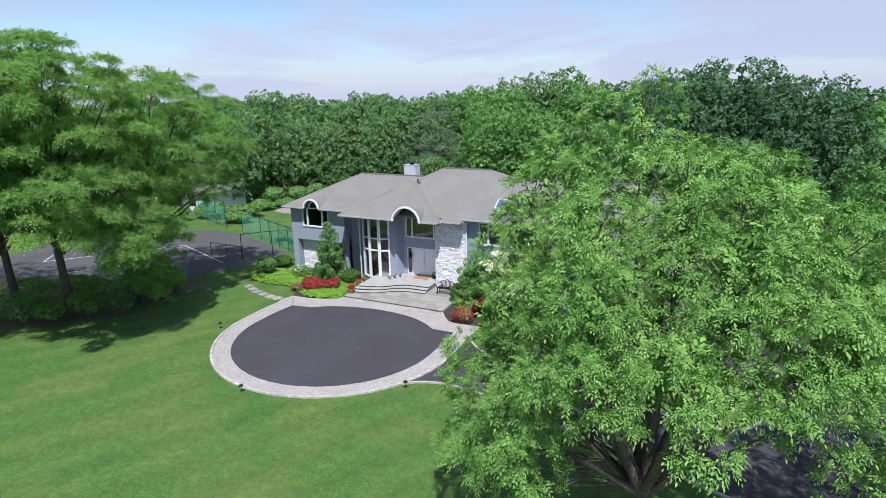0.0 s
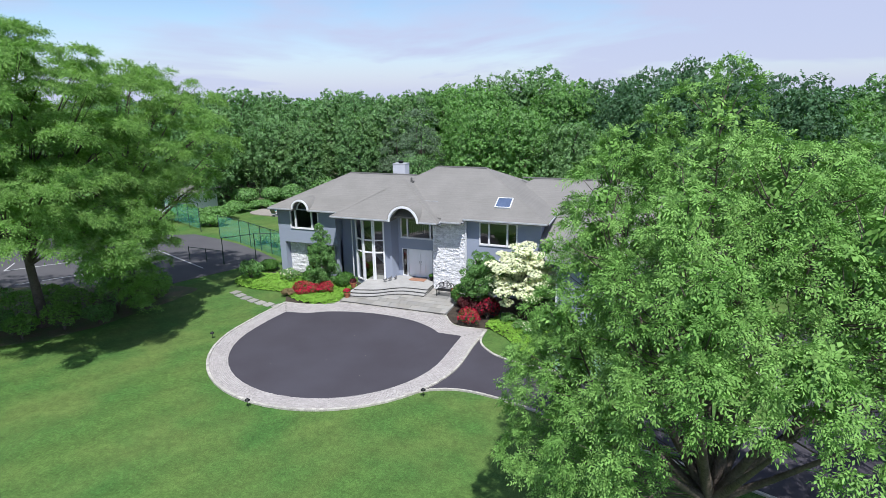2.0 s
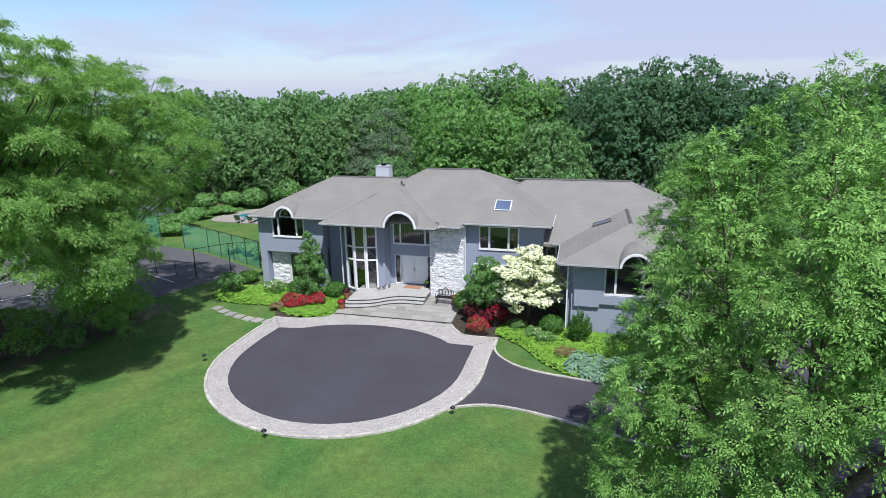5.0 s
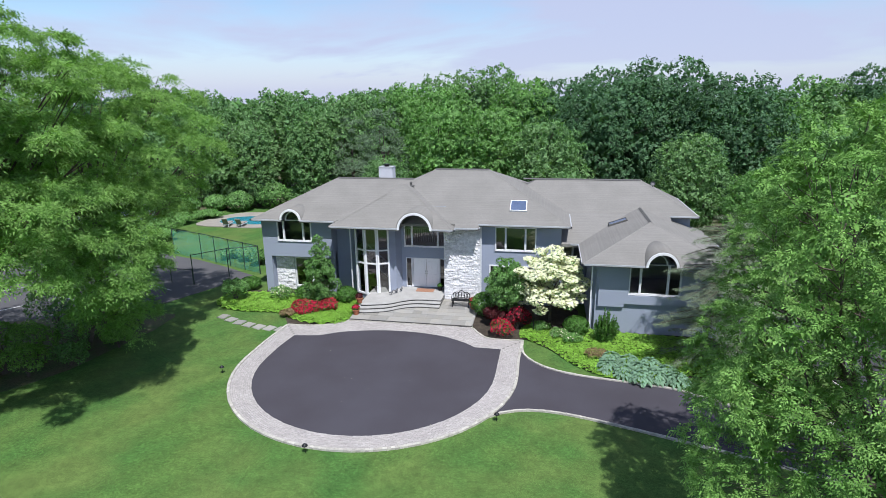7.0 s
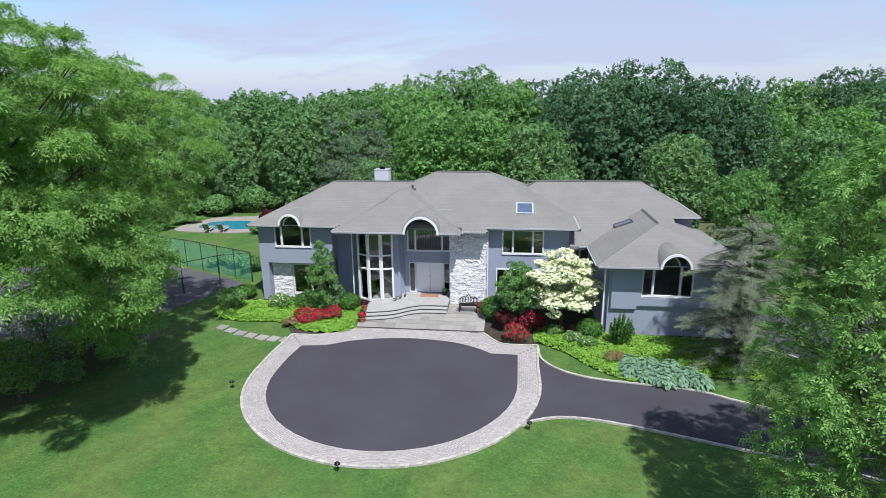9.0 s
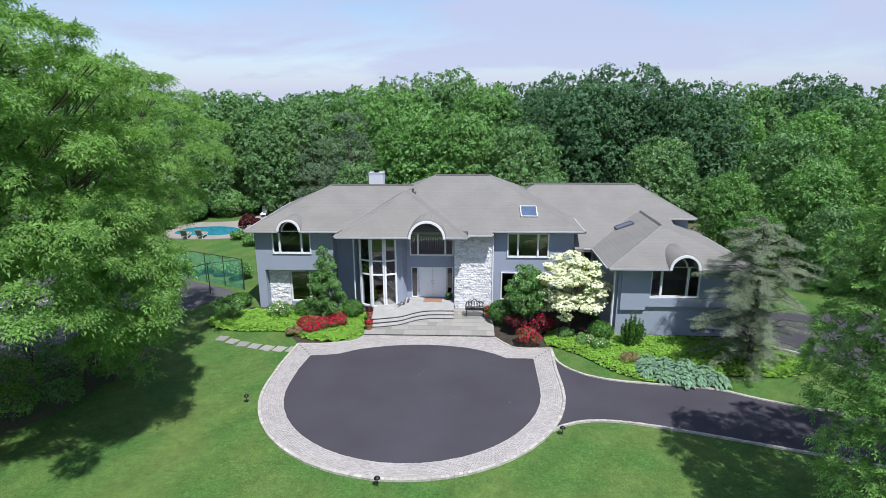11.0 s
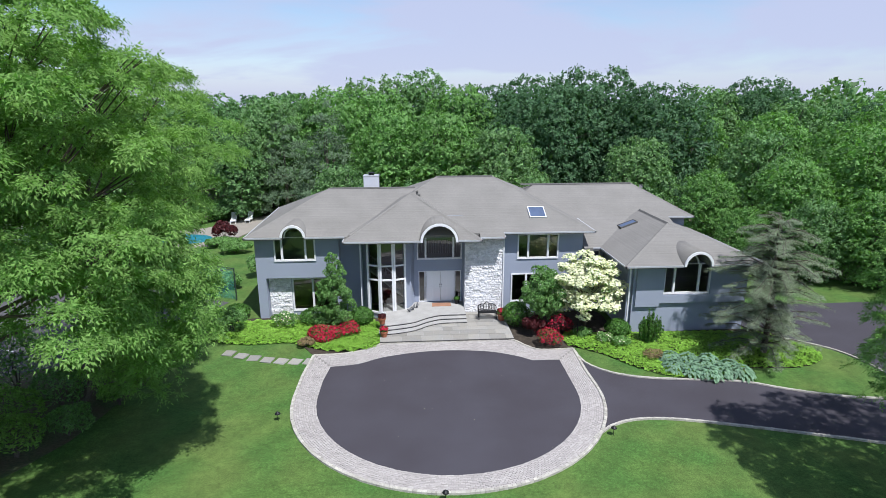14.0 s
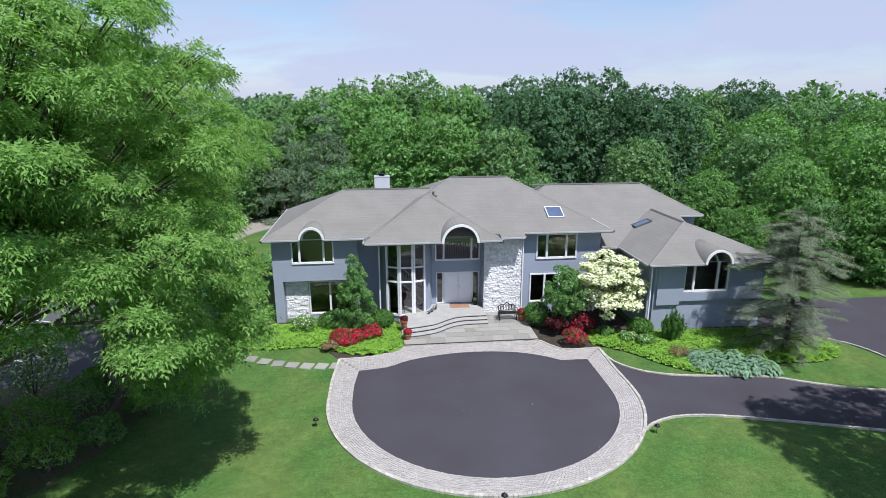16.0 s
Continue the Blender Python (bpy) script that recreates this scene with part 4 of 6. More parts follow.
# stone facing in irregular pieces
def veneer(x0, x1, z0, z1, y, rng, parent, ch=0.165, cw=0.24):
    """Rubble facing: uneven many-sided stones in rough courses."""
    rows = max(2, round((z1 - z0) / ch))
    half = 2 * max(2, round((x1 - x0) / cw))
    moved = {}

    def corner(i, k):
        if (i, k) not in moved:
            u = x0 + (x1 - x0) * i / half + (rng.uniform(-0.06, 0.06) if 0 < i < half else 0)
            v = z0 + (z1 - z0) * k / rows + (rng.uniform(-0.06, 0.06) if 0 < k < rows else 0)
            moved[(i, k)] = (u, v)
        return moved[(i, k)]

    for k in range(rows):
        i = -(k % 2)
        while i < half:
            step = 4 if rng.random() < 0.14 and i + 4 <= half else 2
            lo, hi = max(i, 0), min(i + step, half)
            i += step
            ring = [corner(q, k) for q in range(lo, hi + 1)] + [corner(q, k + 1) for q in range(hi, lo - 1, -1)]
            cx, cz = sum(p[0] for p in ring) / len(ring), sum(p[1] for p in ring) / len(ring)
            bm = bmesh.new()
            deep = rng.uniform(0.012, 0.06)
            foot = [bm.verts.new((cx + (p - cx) * 0.995, y, cz + (q - cz) * 0.99)) for p, q in ring]
            face = [bm.verts.new((cx + (p - cx) * rng.uniform(0.72, 0.95), y - deep * rng.uniform(0.4, 1.3), cz + (q - cz) * rng.uniform(0.65, 0.92))) for p, q in ring]
            mid = bm.verts.new((cx, y - deep * 1.25, cz))
            for e in range(len(ring)):
                f = (e + 1) % len(ring)
                bm.faces.new((foot[e], foot[f], face[f], face[e]))
                bm.faces.new((face[e], face[f], mid))
            bmesh.ops.recalc_face_normals(bm, faces=bm.faces)
            part("stone", bm, M_VENEER, parent)


pier = part("stone_pier", boxes((-17.29, -14.91, 34.24, 34.256, 0.1, 5.15)), M_MORTAR, house, "whitewashed rough stone pier")
panel = part("stone_panel", boxes((-29.4, -28.03, 34.88, 34.896, 0.05, 2.6)), M_MORTAR, house, "whitewashed rough stone panel")

# roofs
LEFT = hip_roof("roof", -30.4, -18.0, 33.8, 43.6, 5.28, -25.9, -18.0, 38.7, 7.42)
CENTRE = hip_roof("roof", -24.3, -9.35, 33.75, 44.9, 5.38, -18.72, -14.9, 39.35, 8.04)
ENTRY = hip_roof("roof", -24.55, -16.4, 32.95, 41.15, 5.15, -20.5, -20.45, 37.05, 7.34)
hip_roof("roof", -15.0, -1.2, 37.6, 44.4, 5.38, -11.6, -4.45, 41.0, 7.2)


def slab_roof(name, corners, thick=0.18):
    bm = bmesh.new()
    hi = [bm.verts.new(p) for p in corners]
    lo = [bm.verts.new((p[0], p[1], p[2] - thick)) for p in corners]
    bm.faces.new(hi)
    bm.faces.new(lo[::-1])
    n = len(hi)
    for i in range(n):
        bm.faces.new((lo[i], lo[(i + 1) % n], hi[(i + 1) % n], hi[i]))
    bmesh.ops.recalc_face_normals(bm, faces=bm.faces)
    return part(name, bm, M_SHINGLE, house)


slab_roof("roof", [(-9.88, 34.0, 4.25), (-3.0, 34.0, 4.25), (-3.0, 37.9, 5.5), (-9.88, 37.9, 5.5)])


def wing_roof():
    x0, x1, y0, y1, z, xr, zr = -8.85, -0.75, 29.9, 38.6, 4.27, -4.8, 5.76
    ya = y0 + (xr - x0)
    bm = bmesh.new()
    V = lambda *p: bm.verts.new(p)
    a, b, c, d = V(x0, y0, z), V(x1, y0, z), V(x1, y1, z), V(x0, y1, z)
    e, f = V(xr, ya, zr), V(xr, y1, zr)
    la, lb, lc, ld = V(x0, y0, z - 0.13), V(x1, y0, z - 0.13), V(x1, y1, z - 0.13), V(x0, y1, z - 0.13)
    for fc in ((a, b, e), (b, c, f, e), (d, a, e, f), (c, d, f), (lb, la, ld, lc), (a, la, lb, b), (b, lb, lc, c), (d, ld, la, a), (c, lc, ld, d)):
        bm.faces.new(fc)
    bmesh.ops.recalc_face_normals(bm, faces=bm.faces)
    return part("roof", bm, M_SHINGLE, house)


WING = wing_roof()
fascia([(-30.4, 43.6, 0), (-30.4, 33.8, 0), (-28.27, 33.8, 0)], 5.28)
fascia([(-26.83, 33.8, 0), (-24.55, 33.8, 0)], 5.28)
fascia([(-24.55, 33.8, 0), (-24.55, 32.95, 0), (-20.05, 32.95, 0)], 5.15)
fascia([(-17.75, 32.95, 0), (-16.4, 32.95, 0), (-16.4, 33.75, 0)], 5.15)
slab_roof("roof", [(-16.45, 33.36, 5.2), (-14.95, 33.36, 5.2), (-14.95, 33.8, 5.41), (-16.45, 33.8, 5.41)], 0.12)
fascia([(-16.4, 33.34, 0), (-14.92, 33.34, 0), (-14.92, 33.7, 0)], 5.2)
fascia([(-14.95, 33.75, 0), (-9.35, 33.75, 0), (-9.35, 37.5, 0)], 5.38)
fascia([(-9.3, 34.0, 0), (-8.85, 34.0, 0), (-8.85, 29.9, 0), (-5.65, 29.9, 0)], 4.26, mat=M_GUTTER)
fascia([(-3.8, 29.9, 0), (-0.75, 29.9, 0), (-0.75, 37, 0)], 4.26)
fascia([(-3.5, 37.6, 0), (-1.2, 37.6, 0), (-1.2, 44.3, 0)], 5.38)
for p, q in (((-25.9, 38.7, 7.42), (-20.2, 38.7, 7.42)), ((-18.72, 39.35, 8.04), (-14.9, 39.35, 8.04)), ((-12.6, 41.0, 7.2), (-4.45, 41.0, 7.2)),
             ((-4.8, 33.95, 5.76), (-4.8, 38.2, 5.76))):
    ridge_cap(p, q)
for p, q in (((-30.4, 33.8, 5.28), (-25.9, 38.7, 7.42)), ((-24.55, 32.95, 5.15), (-21.5, 36.02, 6.8)), ((-16.4, 32.95, 5.15), (-20.4, 36.98, 7.31)), ((-9.35, 33.75, 5.38), (-14.9, 39.35, 8.04)),
             ((-20.3, 37.75, 7.29), (-18.72, 39.35, 8.04)), ((-4.45, 41.0, 7.2), (-1.2, 37.6, 5.38)), ((-8.85, 29.9, 4.27), (-4.8, 33.95, 5.76)), ((-0.75, 29.9, 4.27), (-4.8, 33.95, 5.76))):
    hip_cap(p, q)
# arched dormers at the eaves
barrel("barrel_roof", -18.92, 33.0, 36.6, 5.06, 1.05, M_SHINGLE, 0.12)
barrel("barrel_soffit", -18.92, 33.0, 35.35, 5.05, 1.03, M_TRIM, 0.02)
arch_trim(-18.92, 32.93, 5.05, 0.98, 0.14, 0.12)
barrel("barrel_roof", -27.55, 33.84, 36.4, 5.28, 0.66, M_SHINGLE, 0.1)
arch_trim(-27.55, 33.76, 5.28, 0.61, 0.13, 0.12)
barrel("barrel_roof", -4.72, 29.94, 33.0, 4.22, 0.78, M_SHINGLE, 0.1)
arch_trim(-4.72, 29.86, 4.2, 0.71, 0.13, 0.12)



def tunnel(roof, cx, y0, y1, zs, r):
    """Cut an arched opening through a roof's eave."""
    bm = bmesh.new()
    out = [(cx - r, zs - 0.5), (cx + r, zs - 0.5)] + [(cx + r * math.cos(t), zs + r * math.sin(t)) for t in np.linspace(0, math.pi, 17)]
    f0 = [bm.verts.new((x, y0, z)) for x, z in out]
    f1 = [bm.verts.new((x, y1, z)) for x, z in out]
    bm.faces.new(f0)
    bm.faces.new(f1[::-1])
    for i in range(len(out)):
        bm.faces.new((f0[i], f0[(i + 1) % len(out)], f1[(i + 1) % len(out)], f1[i]))
    bmesh.ops.recalc_face_normals(bm, faces=bm.faces)
    me = bpy.data.meshes.new("cutter")
    bm.to_mesh(me)
    bm.free()
    cut = new("cutter", me)
    mod = roof.modifiers.new("cut", "BOOLEAN")
    mod.object, mod.operation, mod.solver = cut, "DIFFERENCE", "EXACT"
    done = bpy.data.meshes.new_from_object(roof.evaluated_get(bpy.context.evaluated_depsgraph_get()))
    roof.modifiers.clear()
    roof.data = done
    bpy.data.objects.remove(cut)


tunnel(LEFT, -27.55, 33.0, 36.0, 5.28, 0.64)
tunnel(ENTRY, -18.92, 32.0, 36.4, 5.05, 1.02)
tunnel(CENTRE, -18.92, 32.0, 36.4, 5.05, 1.02)
tunnel(WING, -4.72, 29.0, 32.6, 4.2, 0.76)

# chimney
chim = empty("chimney", (-23.35, 42.7, 6.4))
chim.parent = house
part("stack", boxes((-0.55, 0.55, -0.45, 0.45, -0.6, 1.3)), M_CHIMNEY, chim)
part("chimney_cap", boxes((-0.57, 0.57, -0.47, 0.47, 1.3, 1.37)), M_GUTTER, chim)
bm = bmesh.new()
lathe(bm, [(0.2, 0), (0.2, 0.14), (0.27, 0.15), (0.27, 0.18), (0.05, 0.22)], 12, (0, 0, 1.37))
part("flue", bm, M_BLACK, chim)

# dark stub added in place of the small shadow at the entry roof's apex
apex_mark = empty("roof_vent", (-20.1, 37.35, 7.2))
apex_mark.parent = house
bm = bmesh.new()
lathe(bm, [(0.07, -0.2), (0.07, 0.16), (0.11, 0.17), (0.02, 0.24)], 10)
part("pipe", bm, M_CAP, apex_mark)
part("flashing", boxes((-0.2, 0.2, -0.2, 0.2, -0.14, -0.02)), M_CAP, apex_mark)


def skylight(x, y, z, w, d, slope, turn=0.0, mat=None):
    s = empty("skylight", (x, y, z))
    s.rotation_euler = (math.atan(slope), 0, turn)
    s.parent = house
    part("skylight_frame", boxes((0, w, 0, 0.05, 0, 0.12), (0, w, d - 0.05, d, 0, 0.12), (0, 0.05, 0.05, d - 0.05, 0, 0.12), (w - 0.05, w, 0.05, d - 0.05, 0, 0.12)), mat or M_TRIM, s)
    part("skylight_pane", boxes((0.05, w - 0.05, 0.05, d - 0.05, 0.03, 0.09)), M_SKY_REFLECTED, s)


skylight(-13.15, 35.0, 5.97, 1.05, 1.1, 0.475)
skylight(-6.9, 36.6, 4.98, 0.7, 1.15, 0.36, radians(-90), M_CAP)


# ---------- large trees ----------
def profile_lobes(rng, profile, per_level, size, flat, inner=0.35, step=1.0):
    """Leaf clumps on the skin of a crown whose radius at each height is given by pairs (z, radius)."""
    zs, rs = [p[0] for p in profile], [p[1] for p in profile]
    out = []
    z = zs[0]
    while z <= zs[-1]:
        r = float(np.interp(z, zs, rs))
        n = max(3, int(per_level * r / max(rs)))
        a0 = rng.uniform(0, 6.28)
        for i in range(n):
            a = a0 + 2 * math.pi * (i + rng.uniform(-0.35, 0.35)) / n
            k = r * rng.uniform(0.66, 1.06)
            s = size * rng.uniform(0.6, 1.35) * (0.55 + 0.45 * min(1, r / max(rs) * 1.6))
            out.append((math.cos(a) * k, math.sin(a) * k, z + rng.uniform(-0.6, 0.6), s, s, s * flat))
        for i in range(int(n * inner)):
            a, k = rng.uniform(0, 6.28), r * rng.uniform(0.1, 0.6)
            s = size * rng.uniform(0.7, 1.1)
            out.append((math.cos(a) * k, math.sin(a) * k, z + rng.uniform(-0.5, 0.5), s, s, s * flat))
        z += step
    return out


def spire_radius(spire, z):
    x, y, top, foot, rad = spire
    if not foot <= z < top:
        return 0.0
    return rad * ((top - z) / (top - foot)) ** 0.55 * min(1.0, 0.6 + (z - foot) * 0.4)


def spire_boughs(rng, spires, size, gap=1.5, step=1.0):
    """Boughs on the outside of the leaders of a crown; a leader is (x, y, top, foot, radius), and narrows towards its top."""
    out = []
    for k, sp in enumerate(spires):
        x, y, top, foot, rad = sp
        z = foot
        while z < top - 0.1:
            r = spire_radius(sp, z)
            n = max(2, round(2 * math.pi * r / (gap if r > 1.2 else gap * 0.75)))
            a0 = rng.uniform(0, 6.28)
            for i in range(n):
                a = a0 + 2 * math.pi * (i + rng.uniform(-0.3, 0.3)) / n
                q = r * rng.uniform(0.72, 1.12)
                bx, by, bz = x + math.cos(a) * q, y + math.sin(a) * q, z + rng.uniform(-0.35, 0.35)
                if any(math.hypot(bx - o[0], by - o[1]) < 0.75 * spire_radius(o, bz) for j, o in enumerate(spires) if j != k):
                    continue
                s = size * rng.uniform(0.7, 1.35) * (0.7 + 0.3 * min(1.0, r / 1.2))
                out.append((bx, by, bz, s, s, s * 0.72, k))
            z += step if top - z > 3.5 else step * 0.65
    return out


def ash_tree(seed, at, spires, girth, fork, tufts, leaves, leaf, size, label):
    """An ash: several leaders from a short trunk, boughs in tufts of feathered leaves."""
    rng = np.random.default_rng(seed)
    boughs = spire_boughs(rng, spires, size)
    tree = empty("ash_tree", at)
    bm = bmesh.new()
    tube(bm, [(0, 0, -0.1), (0, 0, 0.4), (0.05, 0, fork), (0.1, -0.1, fork * 2.4), (-0.1, 0.0, fork * 3.8)], [girth * 1.5, girth * 1.1, girth * 0.9, girth * 0.6, girth * 0.3], 10)
    stems = []
    for x, y, top, foot, rad in spires:
        pts = [Vector((0.04, 0, fork - 0.15)), Vector((x * 0.35, y * 0.35, fork + (top - fork) * 0.22)), Vector((x * 0.8, y * 0.8, fork + (top - fork) * 0.55)), Vector((x, y, top - 0.7))]
        g = girth * rng.uniform(0.42, 0.62)
        tube(bm, pts, [g, g * 0.6, g * 0.22, 0.008], 7)
        stems.append(pts)
    for x, y, z, s, _, _, k in boughs:
        pts = stems[k]
        zz = max(z - rng.uniform(0.4, 1.1), fork)
        j = next((i for i in range(3) if pts[i + 1].z >= zz), 2)
        f = min(1.0, max(0.0, (zz - pts[j].z) / (pts[j + 1].z - pts[j].z)))
        st, tip = pts[j].lerp(pts[j + 1], f), Vector((x, y, z))
        mid = st.lerp(tip, 0.55) + Vector((0, 0, -0.1))
        tube(bm, [st, mid, tip], [0.022, 0.015, 0.006], 4, False)
    part("trunk", bm, M_BARK, tree, smooth=True)
    p, way = bough_points(rng, [q[:6] for q in boughs], tufts, 0.08, 0.8)
    v = whorls(rng, p, way, leaves, leaf, 3, 0.35, 0.5, 0.36, (0.3, 1.45), True)
    deep = []
    while len(deep) < tufts // 8:
        sp = spires[rng.integers(len(spires))]
        z = rng.uniform(sp[3] + 0.8, sp[2] - 0.6)
        a, q = rng.uniform(0, 6.28), spire_radius(sp, z) * rng.uniform(0.1, 0.6)
        deep.append((sp[0] + math.cos(a) * q, sp[1] + math.sin(a) * q, z))
    way = unit(rng.normal(0, 1, (len(deep), 3)))
    v = np.concatenate([v, whorls(rng, np.array(deep), way, 6, leaf * 1.3, 2, 0.3, 0.7, 0.5, (0.3, 1.5), True)])
    crown = new("crown", raw_mesh("crown", v, 4, M_LEAF_HERO))
    crown.parent = tree
    return tagged(tree, label, "tree", "lawn trees")


ASH_LEADERS = [
    (-0.8, 0.2, 14.1, 6.5, 2.0), (-2.2, 0.9, 13.3, 6.0, 1.5), (0.4, -1.6, 12.9, 8.2, 1.6), (-3.1, 0.8, 12.6, 4.5, 1.7), (-3.3, -1.1, 12.2, 4.5, 1.6), (-1.5, -2.6, 11.8, 7.0, 1.6),
    (-1.1, -3.9, 10.6, 7.0, 1.3), (1.7, -2.8, 11.6, 7.6, 1.8), (1.8, 0.6, 12.4, 7.2, 2.1), (3.5, -0.8, 11.7, 7.4, 1.8), (0.5, 2.4, 12.5, 6.4, 2.0),
    (-2.3, 2.8, 11.2, 4.4, 1.8), (-3.5, 1.5, 10.3, 3.8, 1.4), (-4.1, -0.4, 8.4, 2.8, 1.4), (-3.9, -1.6, 8.9, 3.2, 1.3), (-2.5, -3.6, 7.6, 4.6, 1.2),
    (0.7, -4.4, 9.6, 7.6, 1.3), (3.3, -3.0, 9.9, 7.4, 1.5), (4.5, 1.2, 9.9, 6.0, 1.7), (2.4, 3.0, 11.4, 6.6, 1.9)]
ash_tree(12, (-1.5, 14.3, 0), ASH_LEADERS, 0.30, 2.6, 4400, 8, 0.235, 0.6, "tall ash tree with bright green feathered leaves beside the drive")
ASH_SMALL = [(x * 0.95 * c - y * 0.95, x * 0.95 + y * 0.95 * c, top * 0.8, foot * 0.8, r * 1.05) for c in (0.3,) for x, y, top, foot, r in ASH_LEADERS]
ash_tree(15, (7.6, 16.6, 0), ASH_SMALL, 0.28, 2.4, 1300, 8, 0.32, 0.76, "leafy green ash tree behind the drive")


def locust(seed, at, profile, tufts=2400, label="tall spreading locust tree with feathery layered foliage", size=0.88, leaf=0.33, per=18, girth=0.24, fork=3.0, off=(0, 0), flat=0.36, step=1.0, lean=None, low=()):
    """A locust: level pads of feathery foliage one above another, on spreading limbs."""
    rng = np.random.default_rng(seed)
    lobes = [(x + off[0], y + off[1], z, a, b, h) for x, y, z, a, b, h in profile_lobes(rng, profile, per, size, flat, 0.8, step)]
    for x, y, z0, z1 in low:
        for z in np.arange(z0, z1, 0.8):
            r = size * rng.uniform(0.75, 1.15)
            lobes.append((x - at[0] + rng.uniform(-0.7, 0.7), y - at[1] + rng.uniform(-0.5, 0.5), z, r, r, r * 0.45))
    tree = empty("locust_tree", at)
    part("trunk", trunk_mesh(rng, lobes, profile[-1][0], girth, fork, 34, lean or (off[0] * 0.7, off[1] * 0.7)), M_BARK, tree, smooth=True)
    p, way = bough_points(rng, lobes, tufts, 0.0, 0.5, 1.1)
    v = whorls(rng, p, way, 10, leaf, 2, 0.3, 0.5, 0.36, (0.5, 1.6))
    crown = new("crown", raw_mesh("crown", v, 3, M_LEAF_LEFT))
    crown.parent = tree
    return tagged(tree, label, "tree", "lawn trees")


LOC_B = [(7.4, 3.6), (8.4, 4.8), (10, 5.0), (12, 5.4), (13.6, 5.0), (15.2, 4.0), (16.2, 2.6), (16.7, 1.0)]
LOC_C = [(6.8, 3.4), (8, 5.0), (9.5, 5.8), (11.5, 5.8), (13.2, 5.0), (14.5, 3.6), (15.2, 1.6)]
LOC_A = [(7.2, 4.6), (8.5, 5.6), (10, 6.0), (13, 5.4), (15.4, 3.6), (16.8, 1.4)]
LOC_D = [(6.8, 3.0), (8, 4.2), (9.5, 4.4), (12, 4.7), (14.4, 4.2), (16, 2.6), (17, 1.0)]
locust(21, (-37.6, 21.0, 0), LOC_B, 6400, off=(4.6, -2.3), girth=0.3, lean=(-0.3, -0.4),
       low=[(-29.8, 15.2, 7.2, 8.6), (-29.4, 17.4, 6.6, 8.6), (-29.2, 18.4, 5.0, 8.4), (-28.6, 19.6, 4.8, 8.0), (-29.0, 20.8, 5.0, 8.6), (-29.6, 22.0, 5.6, 8.8), (-30.4, 19.2, 6.0, 7.6)])
locust(31, (-35.6, 25.6, 0), LOC_C, 3400, off=(0.8, 1.6))
locust(41, (-40.5, 19.4, 0), LOC_A, 1300, off=(0.3, -1.6), girth=0.28, lean=(-1.2, 0.3))
locust(45, (-37.6, 16.2, 0), LOC_D, 2000)
locust(49, (-46.0, 15.0, 0), LOC_A, 800, off=(0, 1.5))
locust(53, (-35.0, 23.9, 0), [(2.0, 0.8), (3.0, 1.5), (4.4, 2.1), (5.6, 2.1), (6.6, 1.1)], 700, "young spreading green tree leaning out of the shade", 0.62, 0.28, 12, 0.12, 1.0, off=(3.7, -1.5), step=0.75)


# ---------- woods ----------
def wood_proto(name, seed, profile, mat, count, size, label, lobe, flat=0.85, per=26, aspect=0.6, step=0.88, tilt=0.5, tuft=6, fill=True):
    """A woodland tree: a dense leafy inside, small boughs over it, and tufts of leaves on the boughs."""
    rng = np.random.default_rng(seed)
    lobes = profile_lobes(rng, profile, per, lobe, flat, 0.12, step)
    h = profile[-1][0]
    tree = empty(name, (0, 0, -200))
    part("trunk", trunk_mesh(rng, lobes, h * 0.95, 0.24, h * 0.3, 14), M_BARK, tree, smooth=True)
    p, way = bough_points(rng, lobes, count // tuft, -0.15, 0.7)
    p = (p[:, None] + rng.normal(0, size * 0.62, (len(p), tuft, 3))).reshape(-1, 3)
    d = np.repeat(way, tuft, 0)
    v = leaf_tris(rng, p, d, size, aspect, tilt)
    if fill:
        inside_lobes = profile_lobes(rng, [(z * 0.9 + 0.3, r * 0.72) for z, r in profile], 9, 1.4, 0.9, 0.8, 1.7)
        p, d = shell(rng, inside_lobes, count // 8, -1.0, 0.5)
        v = np.concatenate([v, leaf_tris(rng, p, d, size * 2.1, 0.6, 0.5)])
    crown = new("crown", raw_mesh("crown", v, 3, mat))
    crown.parent = tree
    return tagged(tree, label, "tree", "woodland trees")


ROUND = [(1.5, 3.2), (4, 4.7), (7, 5.2), (10, 4.6), (12.2, 3.2), (13.4, 1.7)]
SLIM = [(2, 2.4), (5, 3.4), (9, 3.6), (12, 2.9), (14.2, 1.8), (15.2, 0.8)]
DOME = [(1.5, 5.5), (5, 7.3), (9, 7.6), (12.5, 6.4), (14.8, 4.4), (16.0, 2.4)]
CONE = [(0.8, 3.4), (3, 3.1), (6, 2.3), (9, 1.4), (11.5, 0.5)]
